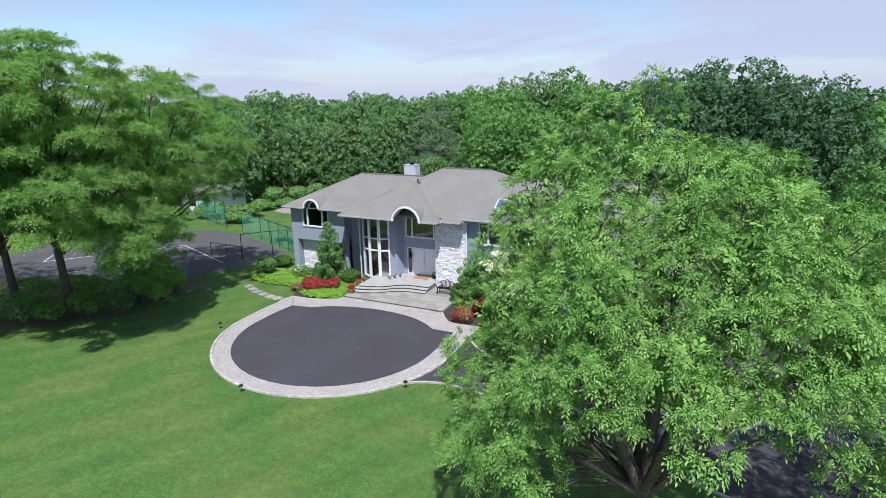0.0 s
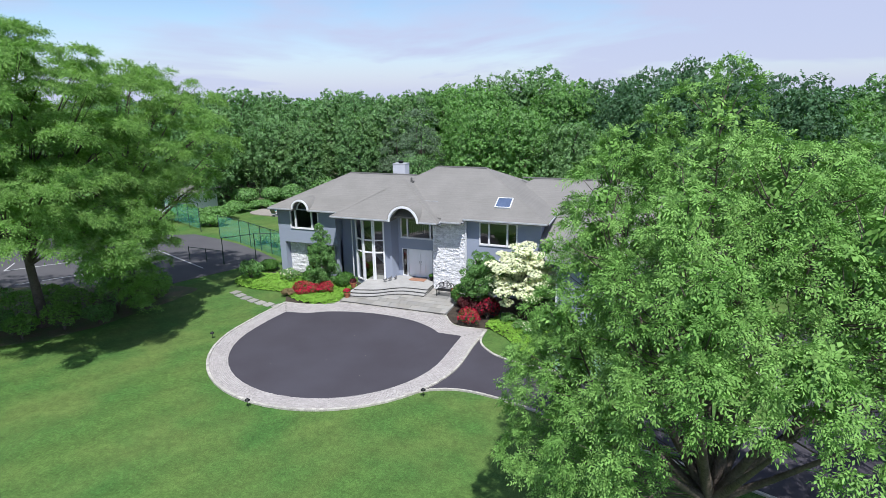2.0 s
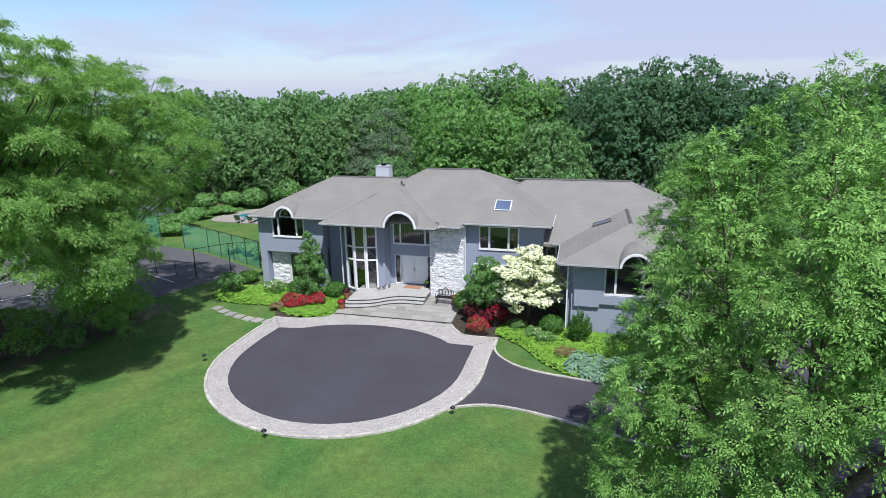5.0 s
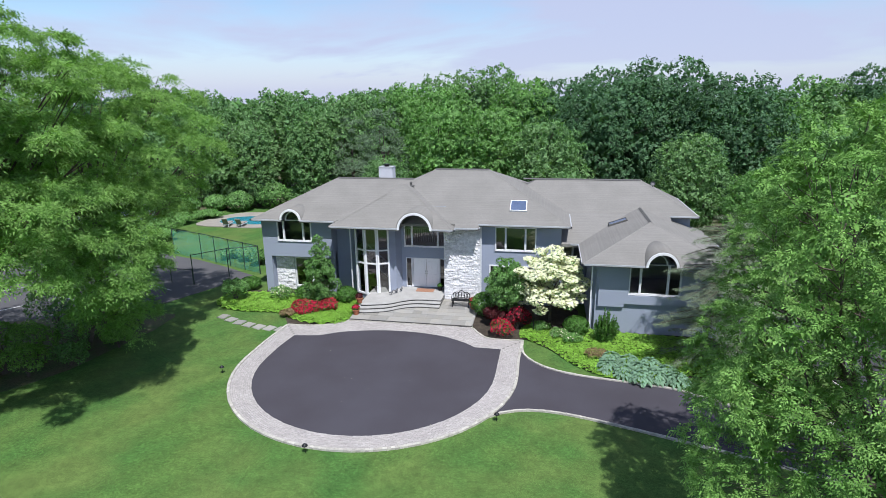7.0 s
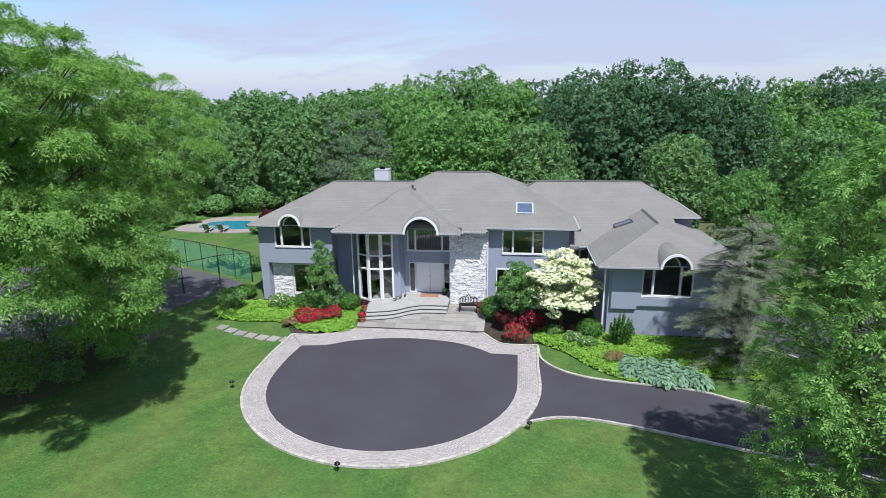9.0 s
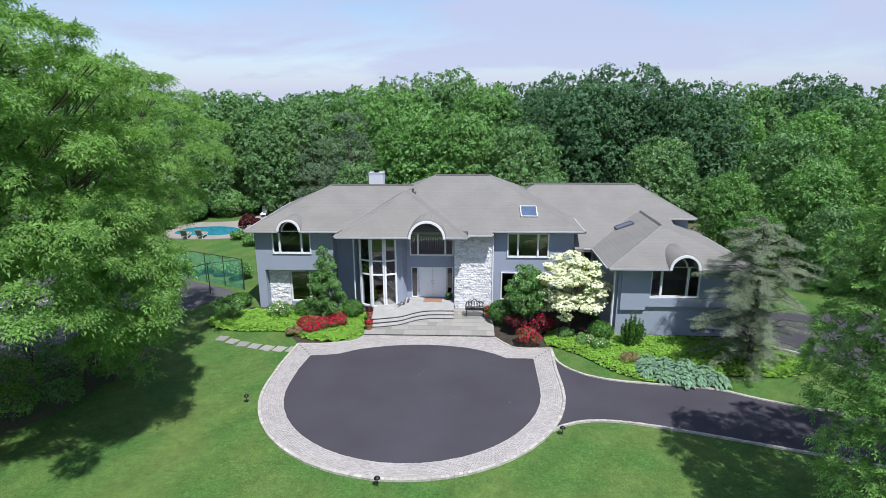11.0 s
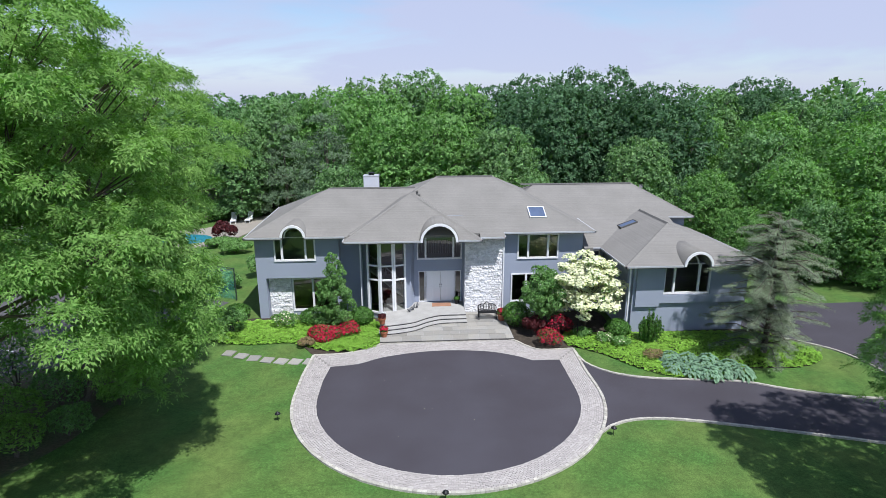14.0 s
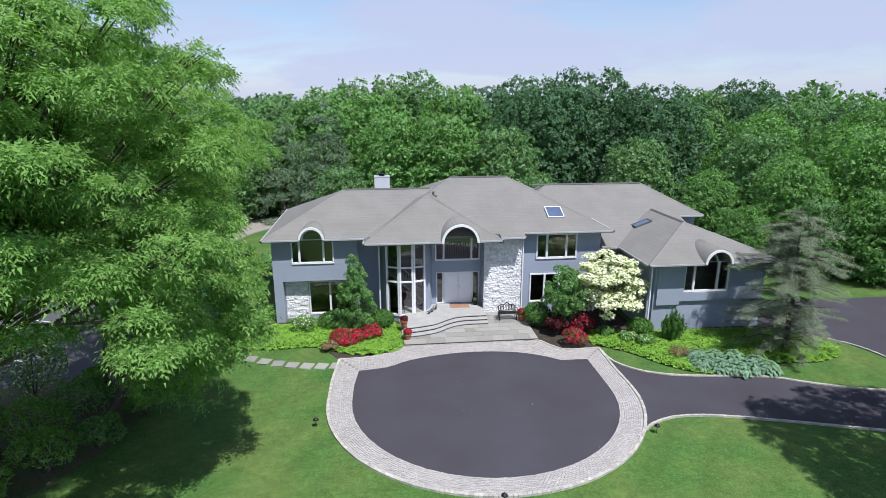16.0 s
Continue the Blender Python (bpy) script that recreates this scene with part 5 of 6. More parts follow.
PROTOS = {
    "maple": wood_proto("maple_tree", 51, ROUND, M_LEAF_WOOD, 14000, 0.19, "tall green broadleaved woodland tree", 0.76),
    "lime": wood_proto("linden_tree", 61, ROUND, M_LEAF_LIME, 14000, 0.19, "tall light green woodland tree", 0.76),
    "oak": wood_proto("oak_tree", 71, DOME, M_LEAF_OAK, 22000, 0.2, "broad dark green oak in the woods", 1.15, per=26, step=1.15, tilt=0.42),
    "slim": wood_proto("ash_tree", 81, SLIM, M_LEAF_WOOD, 12000, 0.18, "slim green woodland ash tree", 0.6, per=22),
    "pine": wood_proto("pine_tree", 85, CONE, M_LEAF_PINE, 9000, 0.26, "grey-green pine with layered boughs", 0.8, 0.3, 12, 0.16, 0.8, fill=False),
    "far": wood_proto("maple_tree", 91, ROUND, M_LEAF_WOOD, 2800, 0.36, "distant green woodland tree", 0.9, per=16, step=1.2),
    "fardark": wood_proto("oak_tree", 95, ROUND, M_LEAF_OAK, 2800, 0.36, "distant dark green woodland tree", 0.9, per=16, step=1.2),
}


def plant(kind, x, y, s=1.0, sz=None):
    ob = copy_thing(PROTOS[kind], pose(x, y, 0, 0, 0, plant.rng.uniform(0, 360)))
    ob.scale = (s, s, sz or s * plant.rng.uniform(0.99, 1.07))
    return ob


plant.rng = np.random.default_rng(5)
WOODS_WEST = [
    ("maple", -62, 70, 1.0), ("slim", -55, 69, 0.92), ("maple", -49, 76, 1.0), ("slim", -43, 72, 0.92), ("maple", -37, 69, 0.9), ("maple", -36, 78, 1.0),
    ("maple", -56, 54, 0.8), ("lime", -62, 46, 0.85), ("maple", -66, 36, 0.9), ("slim", -58, 61, 0.85), ("maple", -70, 54, 1.0), ("maple", -68, 26, 0.95),
    ("maple", -62, 14, 0.95), ("lime", -50, 8, 0.95), ("slim", -46, 63, 0.7), ("maple", -72, 44, 1.0), ("maple", -52, 64, 0.8), ("slim", -39, 64, 0.75),
    ("pine", -39.5, 69, 0.85),
]
WOODS_BEHIND = [
    ("pine", -34.5, 66, 0.95), ("pine", -29, 61, 1.05), ("lime", -30, 76, 1.05), ("lime", -24, 70, 1.0), ("lime", -17, 60, 0.85), ("slim", -22, 80, 1.02),
    ("slim", -27, 82, 1.0), ("slim", -18, 79, 1.05), ("lime", -14, 72, 1.02), ("lime", -22, 61, 0.85), ("maple", -27, 55, 0.5), ("maple", -11, 58, 0.75),
    ("oak", -4, 67, 0.86), ("oak", -10, 75, 0.86), ("oak", -3, 80, 0.96), ("maple", -20, 52, 0.42), ("maple", -9, 51, 0.45),
]
WOODS_OAKS = [
    ("oak", 2.5, 70, 0.97), ("oak", 8, 65, 0.84), ("maple", 2, 55, 0.66), ("lime", 15, 71, 0.9), ("maple", 13, 53, 0.7), ("lime", 11, 45, 0.6),
    ("lime", 16.5, 37, 0.72), ("lime", 12.2, 37.6, 0.5), ("lime", 6, 49, 0.5), ("maple", 9, 39, 0.42), ("lime", 5.5, 42.5, 0.36),
]
WOODS_EAST = [
    ("lime", 19, 61, 0.85), ("lime", 22, 53, 0.8), ("lime", 18, 45, 0.8), ("lime", 26, 43, 0.86), ("slim", 24, 35, 0.85), ("lime", 30, 57, 0.95),
    ("maple", 28, 69, 0.95), ("maple", 21, 79, 1.05), ("oak", 36, 66, 0.78), ("maple", 37, 50, 0.86), ("maple", 34, 36, 0.86), ("maple", 22, 27, 0.8),
    ("slim", 30, 27, 0.85), ("lime", 41, 29, 0.82), ("oak", 44, 60, 0.76), ("oak", 30, 82, 0.92), ("maple", 46, 44, 0.86),
]
for k, x, y, s in WOODS_WEST + WOODS_BEHIND + WOODS_OAKS + WOODS_EAST:
    plant(k, x, y, s)
rf = np.random.default_rng(8)
for x in np.arange(-130, 140, 10.5):
    for y in (92, 116):
        px = x * y / 100
        tall = 1.12 if px > 35 else 0.97
        plant("fardark" if rf.random() < 0.35 else "far", px + rf.uniform(-4, 4), y + rf.uniform(-5, 5), rf.uniform(0.92, 1.06) * tall)
for x, y in [(-80, 20), (-85, 35), (-82, 50), (-80, 65), (-78, 78), (-66, 82), (-92, 60), (-75, 4), (54, 56), (50, 72), (46, 84), (62, 48), (64, 66), (58, 82), (52, 26), (64, 30), (60, 12)]:
    plant("far", x, y, rf.uniform(0.86, 0.98))
for ob in PROTOS.values():
    for o in (*ob.children_recursive, ob):
        bpy.data.objects.remove(o)


# ---------- shrubs and flowers ----------
def shrub(name, at, rx, ry, h, mat, count, leaf, label, seed, category="shrub", lobes=9, base=0.1, flowers=None, aspect=0.55, low=-0.2, group="", stems=5, tilt=0.5, round_ball=False):
    rng = np.random.default_rng(seed)
    L = []
    if round_ball:
        L = [(0, 0, h * 0.5, rx, ry, h * 0.5)]
    else:
        for i in range(lobes):
            a, k = i * 2.4 + rng.uniform(-0.3, 0.3), math.sqrt((i + 0.5) / lobes) * 0.72
            s = rng.uniform(0.32, 0.5)
            z = base + (h - base) * (0.45 + 0.42 * (1 - k) + rng.uniform(-0.12, 0.1))
            L.append((math.cos(a) * k * rx, math.sin(a) * k * ry, z, rx * s, ry * s, h * s * 0.75))
    thing = empty(name, at)
    bm = bmesh.new()
    for i in range(stems):
        tip = Vector(L[i % len(L)][:3]) * 0.9
        tube(bm, [(rng.uniform(-0.08, 0.08), rng.uniform(-0.08, 0.08), -0.02), tip * 0.5 + Vector((0, 0, 0.02)), tip], [0.03, 0.022, 0.008], 5)
    part("stems", bm, M_BARK, thing)
    p, d = shell(rng, L, count, low, 0.8)
    p[:, 2] = np.maximum(p[:, 2], 0.03)
    fo = new("foliage", raw_mesh("foliage", leaf_quads(rng, p, d, leaf, aspect, tilt), 4, mat))
    fo.parent = thing
    if flowers:
        fmat, n, size = flowers
        p, d = shell(rng, L, n, -0.1, 0.85)
        p = p + d * 0.04
        fl = new("blossom", raw_mesh("blossom", leaf_quads(rng, p, d, size, 0.8, 0.35), 4, fmat))
        fl.parent = thing
    tagged(thing, label, category, group)
    return thing


def cone_shrub(name, at, h, r, mat, count, leaf, label, seed, category="shrub", base=0.2):
    rng = np.random.default_rng(seed)
    prof = [(base, r * 0.85), (h * 0.25, r), (h * 0.5, r * 0.75), (h * 0.75, r * 0.42), (h * 0.97, r * 0.08)]
    L = profile_lobes(rng, prof, 12, r * 0.2, 0.95, 0.5, h / 19)
    thing = empty(name, at)
    bm = bmesh.new()
    tube(bm, [(0, 0, -0.05), (0, 0, h * 0.9)], [0.07, 0.015], 6)
    for i in range(0, len(L), 4):
        tip = Vector(L[i][:3])
        tube(bm, [(0, 0, max(0.1, tip.z - 0.2)), tip], [0.025, 0.008], 4)
    part("trunk", bm, M_BARK, thing)
    p, d = shell(rng, L, count, -0.4, 0.8)
    p[:, 2] = np.maximum(p[:, 2], 0.04)
    fo = new("foliage", raw_mesh("foliage", leaf_quads(rng, p, d, leaf, 0.5, 0.75), 4, mat))
    fo.parent = thing
    tagged(thing, label, category)
    return thing


cone_shrub("pyramidal_tree", (-25.1, 32.5, 0), 4.9, 1.08, M_LEAF_SHRUB, 13000, 0.062, "dense pyramidal green ornamental tree before the house", 201, "tree", 0.5)
# azaleas
for i, (x, y, rx, ry, h) in enumerate(((-25.8, 30.95, 0.7, 0.6, 0.75), (-24.95, 31.0, 0.6, 0.5, 0.6), (-24.2, 31.35, 0.65, 0.55, 0.72), (-25.5, 30.45, 0.55, 0.4, 0.5))):
    shrub("azalea", (x, y, 0), rx, ry, h, M_LEAF_BOX, 900, 0.06, "azalea bush covered in bright red blossom", 210 + i, "flowering shrub", lobes=16, flowers=(M_PETAL_RED, 1150, 0.05), group="red azaleas")
shrub("azalea", (-13.1, 29.2, 0), 0.75, 0.65, 0.9, M_LEAF_BOX, 700, 0.06, "azalea bush covered in bright red blossom", 216, "flowering shrub", lobes=16, flowers=(M_PETAL_RED, 1150, 0.05), group="red azaleas")
shrub("azalea", (-12.3, 30.4, 0), 0.75, 0.7, 1.15, M_LEAF_RED_SHADED, 1400, 0.07, "dark red azalea bush in half shade", 217, "flowering shrub", flowers=(M_PETAL_RED, 330, 0.06), group="red azaleas")
shrub("red_maple", (-13.6, 30.8, 0), 0.75, 0.7, 1.05, M_LEAF_RED_SHADED, 1900, 0.08, "low red leaved maple shrub with tree shade put into its leaf colour", 218)
shrub("rust_shrub", (-26.4, 30.1, 0), 0.55, 0.45, 0.45, M_LEAF_RUST, 700, 0.07, "small rust-coloured shrub at the bed's edge", 219)
# clipped balls and other shrubs
for i, (x, y, r, h) in enumerate(((-23.6, 32.9, 0.75, 1.15), (-26.3, 33.4, 1.1, 0.95), (-14.4, 32.2, 0.85, 1.5), (-9.0, 30.0, 0.75, 1.15), (-31.4, 34.6, 0.8, 0.9))):
    shrub("boxwood_ball", (x, y, 0), r, r, h, M_LEAF_BOX, 2600, 0.06, "clipped round green boxwood", 230 + i, round_ball=True, group="clipped shrubs")
tree_thing("ornamental_tree", 240, (-12.95, 31.4, 0), profile_lobes(np.random.default_rng(239), [(1.25, 0.8), (1.7, 1.15), (2.4, 1.2), (3.0, 0.8), (3.45, 0.25)], 15, 0.27, 0.9, 0.5, 0.26), 3.6, 0.06, 0.9, M_LEAF_SHRUB, 13000, 0.065, 14,
           "round leafy green ornamental tree beside the white dogwood", "tree", tilt=0.7)
shrub("bush", (-31.0, 32.0, 0), 0.85, 0.75, 1.5, M_LEAF_SHRUB, 1800, 0.08, "loose green bush in pale ground cover", 241)
shrub("rose_bush", (-28.1, 32.6, 0), 0.8, 0.6, 0.95, M_LEAF_SHRUB, 1000, 0.06, "pale flowering bush before the stone panel", 242, "flowering shrub", flowers=(M_PETAL_WHITE, 160, 0.05))


def juniper(at, seed):
    """Upright juniper: many narrow spikes of foliage that fan out from the base."""
    rng = np.random.default_rng(seed)
    t = empty("juniper", at)
    L, bm = [], bmesh.new()
    for i in range(30):
        a, k = i * 2.4, math.sqrt((i + 0.5) / 30)
        top = 2.05 * (1 - 0.5 * k) * rng.uniform(0.8, 1.1)
        foot, tip = Vector((math.cos(a) * k * 0.25, math.sin(a) * k * 0.25, 0.1)), Vector((math.cos(a) * k * 0.75 + 0.15, math.sin(a) * k * 0.6, top))
        for f in (0.35, 0.55, 0.75, 0.92):
            q = foot.lerp(tip, f)
            L.append((q.x, q.y, q.z, 0.12 * (1.15 - f * 0.7), 0.12 * (1.15 - f * 0.7), 0.26))
        tube(bm, [foot - Vector((0, 0, 0.13)), tip], [0.02, 0.006], 4)
    part("stems", bm, M_BARK, t)
    p, d = shell(rng, L, 5200, -0.9, 0.8)
    fo = new("foliage", raw_mesh("foliage", leaf_quads(rng, p, unit(d * np.array([1, 1, 0.2])), 0.06, 0.4, 0.5), 4, M_LEAF_BOX))
    fo.parent = t
    tagged(t, "upright spiky green juniper by the wing", "shrub")


juniper((-7.6, 29.2, 0), 243)
for i, (x, y) in enumerate(((-11.0, 30.2), (-10.0, 29.4), (-9.3, 28.8))):
    shrub("perennial", (x, y, 0), 0.55, 0.5, 0.6, M_LEAF_LIME, 900, 0.06, "light green leafy perennial clump with pale flowers", 244 + i, "plant", flowers=(M_PETAL_WHITE, 40 + 50 * (i == 1), 0.04))
shrub("ornamental_grass", (-8.2, 27.2, 0), 0.6, 0.5, 0.5, M_LEAF_RUST, 500, 0.12, "tuft of brownish ornamental grass", 248, "plant", aspect=0.12)


def dogwood():
    rng = np.random.default_rng(250)
    prof = [(1.9, 1.55), (2.4, 1.8), (3.2, 1.75), (3.8, 1.3), (4.2, 0.6)]
    L = profile_lobes(rng, prof, 14, 0.42, 0.5, 0.6, 0.34)
    t = empty("dogwood_tree", (-10.45, 31.4, 0))
    part("trunk", trunk_mesh(rng, L, 4.2, 0.09, 1.0, 14), M_BARK, t, smooth=True)
    p, d = shell(rng, L, 2600, -0.5, 0.8)
    fo = new("foliage", raw_mesh("foliage", leaf_quads(rng, p, d, 0.08, 0.55, 0.5), 4, M_LEAF_SHRUB))
    fo.parent = t
    p, d = shell(rng, L, 10500, -0.15, 0.75)
    d = unit(d * 0.5 + np.array([0, 0, 1.0]))
    p = p + d * 0.05
    fl = new("blossom", raw_mesh("blossom", leaf_quads(rng, p, d, 0.085, 0.85, 0.3), 4, M_PETAL_WHITE))
    fl.parent = t
    tagged(t, "dogwood tree covered in creamy white blossom", "tree")


dogwood()


def cedar():
    """Blue-grey weeping cedar: level boughs hung with fine needles."""
    rng = np.random.default_rng(260)
    t = empty("cedar_tree", (-2.1, 27.3, 0))
    bm = bmesh.new()
    tube(bm, [(0, 0, -0.05), (0.05, 0, 2.5), (-0.1, 0, 5.0), (-0.2, 0.1, 7.4)], [0.16, 0.13, 0.09, 0.02], 8)
    pts, dirs = [], []
    z = 0.8
    while z < 7.3:
        reach = float(np.interp(z, [0.8, 2.2, 4.5, 6.2, 7.1, 7.5], [2.7, 3.3, 3.1, 2.5, 1.5, 0.4]))
        for i in range(8):
            a = rng.uniform(0, 6.28)
            ln = reach * rng.uniform(0.5, 1.08)
            d = Vector((math.cos(a), math.sin(a), 0))
            s = Vector((-d.y, d.x, 0))
            rise = rng.uniform(0.0, 0.5)
            mid = d * ln * 0.5 + Vector((0, 0, z + 0.15 + rise * 0.5))
            tip = d * ln + Vector((0, 0, z + rise - 0.1 * ln))
            tube(bm, [(0, 0, z - 0.1), mid, tip], [0.035, 0.02, 0.006], 5)
            for k in range(int(66 * ln)):
                f = rng.uniform(0.15, 1.05)
                q = mid.lerp(tip, (f - 0.5) * 2) if f > 0.5 else Vector((0, 0, z)).lerp(mid, f * 2)
                q = q + s * rng.normal(0, 0.24 * (1.15 - 0.6 * f)) * min(1.0, ln * 0.5) + Vector((0, 0, -abs(rng.normal(0, 0.07))))
                pts.append(q[:])
                dirs.append((d.x * 0.35, d.y * 0.35, 1.0))
        z += 0.4
    part("trunk", bm, M_BARK, t)
    v = sprays(rng, np.array(pts), np.array(dirs), 0.125, 4, 0.5, 0.09)
    fo = new("foliage", raw_mesh("foliage", v, 4, M_LEAF_CEDAR))
    fo.parent = t
    tagged(t, "blue-grey weeping cedar with level drooping boughs", "tree")


cedar()


def inside(poly, p):
    P = np.array(poly)
    x, y = p[:, 0], p[:, 1]
    res = np.zeros(len(p), bool)
    j = len(P) - 1
    for i in range(len(P)):
        c = ((P[i, 1] > y) != (P[j, 1] > y)) & (x < (P[j, 0] - P[i, 0]) * (y - P[i, 1]) / (P[j, 1] - P[i, 1] + 1e-12) + P[i, 0])
        res ^= c
        j = i
    return res


def carpet(name, poly, n, h, leaf, mat, label, seed):
    """A low carpet of leaves over a bed."""
    rng = np.random.default_rng(seed)
    P = np.array(poly)
    g = np.roll(P, -1, 0) - np.roll(P, 1, 0)
    out = unit(np.c_[g[:, 1], -g[:, 0]])
    if inside(poly, (P + out * 0.05)[:1])[0]:
        out = -out
    P = P + out * 0.24
    poly = [tuple(q) for q in P]
    p = rng.uniform(P.min(0), P.max(0), (n * 3, 2))
    p = p[inside(poly, p)][:n]
    edge = np.min(np.linalg.norm(p[:, None] - P[None], axis=2), axis=1)
    mound = np.array([noise.noise(Vector((x * 1.3, y * 1.3, 0))) for x, y in p])
    z = h * np.clip(edge / 0.35, 0.25, 1) * (0.8 + 0.35 * mound) * rng.uniform(0.55, 1.0, len(p)) + 0.03
    c = np.c_[p, z]
    v = leaf_quads(rng, c, np.tile((0, 0, 1.0), (len(c), 1)), leaf, 0.75, 0.32)
    ob = new(name, raw_mesh(name, v, 4, mat))
    tagged(ob, label, "ground cover", kind="stuff")


COVER_L = spline([(-32.15, 32.6), (-32.05, 31.75), (-31.25, 31.05), (-29.7, 30.7), (-27.3, 30.8), (-26.6, 30.3), (-25.8, 29.9), (-25.2, 29.6), (-24.6, 29.5), (-23.9, 29.3), (-23.2, 29.6), (-22.6, 30.3), (-22.65, 32.0), (-23.4, 33.2), (-29.5, 33.6), (-31.4, 33.4)], 0.4, True)
COVER_R = spline([(-11.5, 30.8), (-11.9, 29.3), (-11.3, 28.9), (-10.2, 28.0), (-9.1, 26.5), (-7.7, 25.5), (-5.6, 25.1), (-4.9, 25.9), (-4.0, 26.2), (-1.0, 26.1), (0.7, 27.0), (0.4, 28.4), (-1.2, 29.9), (-7.8, 30.4), (-9.4, 30.2)], 0.4, True)
carpet("ground_cover", COVER_L, 26000, 0.28, 0.06, M_LEAF_COVER, "bright yellow-green ground cover in the flower bed", 270)
carpet("ground_cover", COVER_R, 28000, 0.28, 0.06, M_LEAF_COVER, "bright yellow-green ground cover along the wing", 271)


def hosta(at, r, seed):
    """A rosette of broad ribbed leaves that arch outward."""
    rng = np.random.default_rng(seed)
    t = empty("hosta", at)
    bm = bmesh.new()
    for i in range(130):
        a, k = i * 2.4 + rng.uniform(-0.3, 0.3), math.sqrt((i + 0.5) / 130)
        d = Vector((math.cos(a), math.sin(a), 0))
        s = Vector((-d.y, d.x, 0))
        at0 = d * r * 0.82 * k + Vector((0, 0, 0.14 + 0.42 * (1 - k * k) + rng.uniform(-0.03, 0.05)))
        ln, w, fall = 0.19 * rng.uniform(0.8, 1.2), 0.066 * rng.uniform(0.85, 1.2), 0.25 + 0.75 * k
        prev = None
        for f, ww in ((0.0, 0.15), (0.3, 0.95), (0.62, 0.95), (0.88, 0.5), (1.0, 0.05)):
            mid = at0 + d * ln * f + Vector((0, 0, 0.05 * f - fall * ln * f * f))
            cur = [bm.verts.new(mid + s * w * ww * q + Vector((0, 0, 0.02 * abs(q)))) for q in (-1, 0, 1)]
            if prev:
                bm.faces.new((prev[0], prev[1], cur[1], cur[0]))
                bm.faces.new((prev[1], prev[2], cur[2], cur[1]))
            prev = cur
    part("leaves", bm, M_LEAF_HOSTA, t)
    tagged(t, "blue-green hosta clump with broad ribbed leaves", "plant", "hostas by the drive")


for i, (x, y) in enumerate(((-7.6, 26.0), (-6.9, 25.5), (-6.2, 25.9), (-5.5, 25.3), (-6.6, 26.6), (-5.6, 26.4), (-4.9, 25.7), (-7.4, 26.8), (-4.6, 25.1), (-6.2, 25.1))):
    hosta((x, y, 0.02), 0.62, 280 + i)

# shrubs under the lawn trees and along the court
for i, (x, y, r, h) in enumerate(((-36.2, 24.6, 1.2, 1.5), (-36.9, 22.4, 1.2, 1.9), (-33.8, 24.6, 0.8, 1.0), (-34.6, 22.3, 0.9, 1.1), (-35.8, 20.9, 1.1, 1.6), (-38.9, 20.6, 1.3, 2.0), (-38.6, 18.6, 1.3, 1.7), (-41.4, 17.4, 1.5, 1.9),
                                     (-36.9, 19.2, 1.0, 1.3), (-41.5, 20.6, 1.4, 1.8), (-40.0, 16.4, 1.2, 1.4), (-34.6, 26.6, 0.9, 1.2), (-43.6, 15.4, 1.5, 1.8), (-39.4, 22.8, 1.2, 1.6), (-36.4, 26.6, 0.9, 1.3))):
    shrub("understory_shrub", (x, y, 0), r, r, h, M_LEAF_LEFT if i % 3 else M_LEAF_SHRUB, 2300, 0.085, "loose green shrub in the shade of tall trees", 300 + i, lobes=15, tilt=0.9, aspect=0.4, group="understory shrubs")
shrub("flowering_shrub", (-39.2, 26.3, 0), 1.5, 1.3, 2.9, M_LEAF_LIME, 2200, 0.09, "tall shrub with creamy white blossom beside the court", 318, "flowering shrub", lobes=14, flowers=(M_PETAL_WHITE, 700, 0.07))
# beyond the court and about the pool
for i, (x, y, r, h) in enumerate(((-46.9, 60.2, 1.6, 2.4), (-44.0, 62.8, 2.1, 3.2), (-41.6, 64.2, 1.5, 2.4), (-38.2, 66.0, 1.3, 2.0), (-50.0, 60.2, 1.5, 1.9), (-52.6, 58, 1.8, 2.0))):
    shrub("clipped_bush", (x, y, 0), r, r, h, M_LEAF_SHRUB, 2400, 0.16, "rounded green bush beyond the pool", 320 + i, round_ball=True, group="bushes by the pool")
for i, (x, y, r, h) in enumerate(((-52, 47, 1.8, 1.6), (-55.5, 44, 1.9, 1.8), (-49, 49, 1.6, 1.4), (-58.5, 40, 2.0, 2.0), (-47.5, 46.0, 1.3, 1.1), (-61, 36, 2, 2), (-48.4, 55.8, 1.3, 0.9), (-50, 53, 1.4, 1.2))):
    shrub("green_bush", (x, y, 0), r * 1.3, r, h, M_LEAF_LIME, 1800, 0.15, "bright green bush beyond the tennis court", 330 + i, group="bushes by the court")
for i, (x, y, r, h) in enumerate(((-33.6, 40.2, 0.9, 1.1), (-35.2, 41.0, 0.9, 1.0), (-32.2, 43.0, 0.9, 1.6), (-37.0, 41.6, 1.0, 0.8), (-32.4, 45.5, 1.0, 1.2))):
    shrub("green_bush", (x, y, 0), r, r, h, M_LEAF_SHRUB, 1500, 0.1, "low green bush by the court fence", 340 + i, group="bushes by the court")


shrub("red_maple", (-38.4, 54.8, 0), 1.2, 1.0, 1.7, M_LEAF_RED_SHADED, 1800, 0.12, "dark red leaved maple shrub by the pool", 350)
shrub("green_bush", (-38.0, 52.4, 0), 1.6, 1.0, 0.8, M_LEAF_LIME, 1500, 0.13, "bright green bush at the pool's edge", 351, group="bushes by the pool")
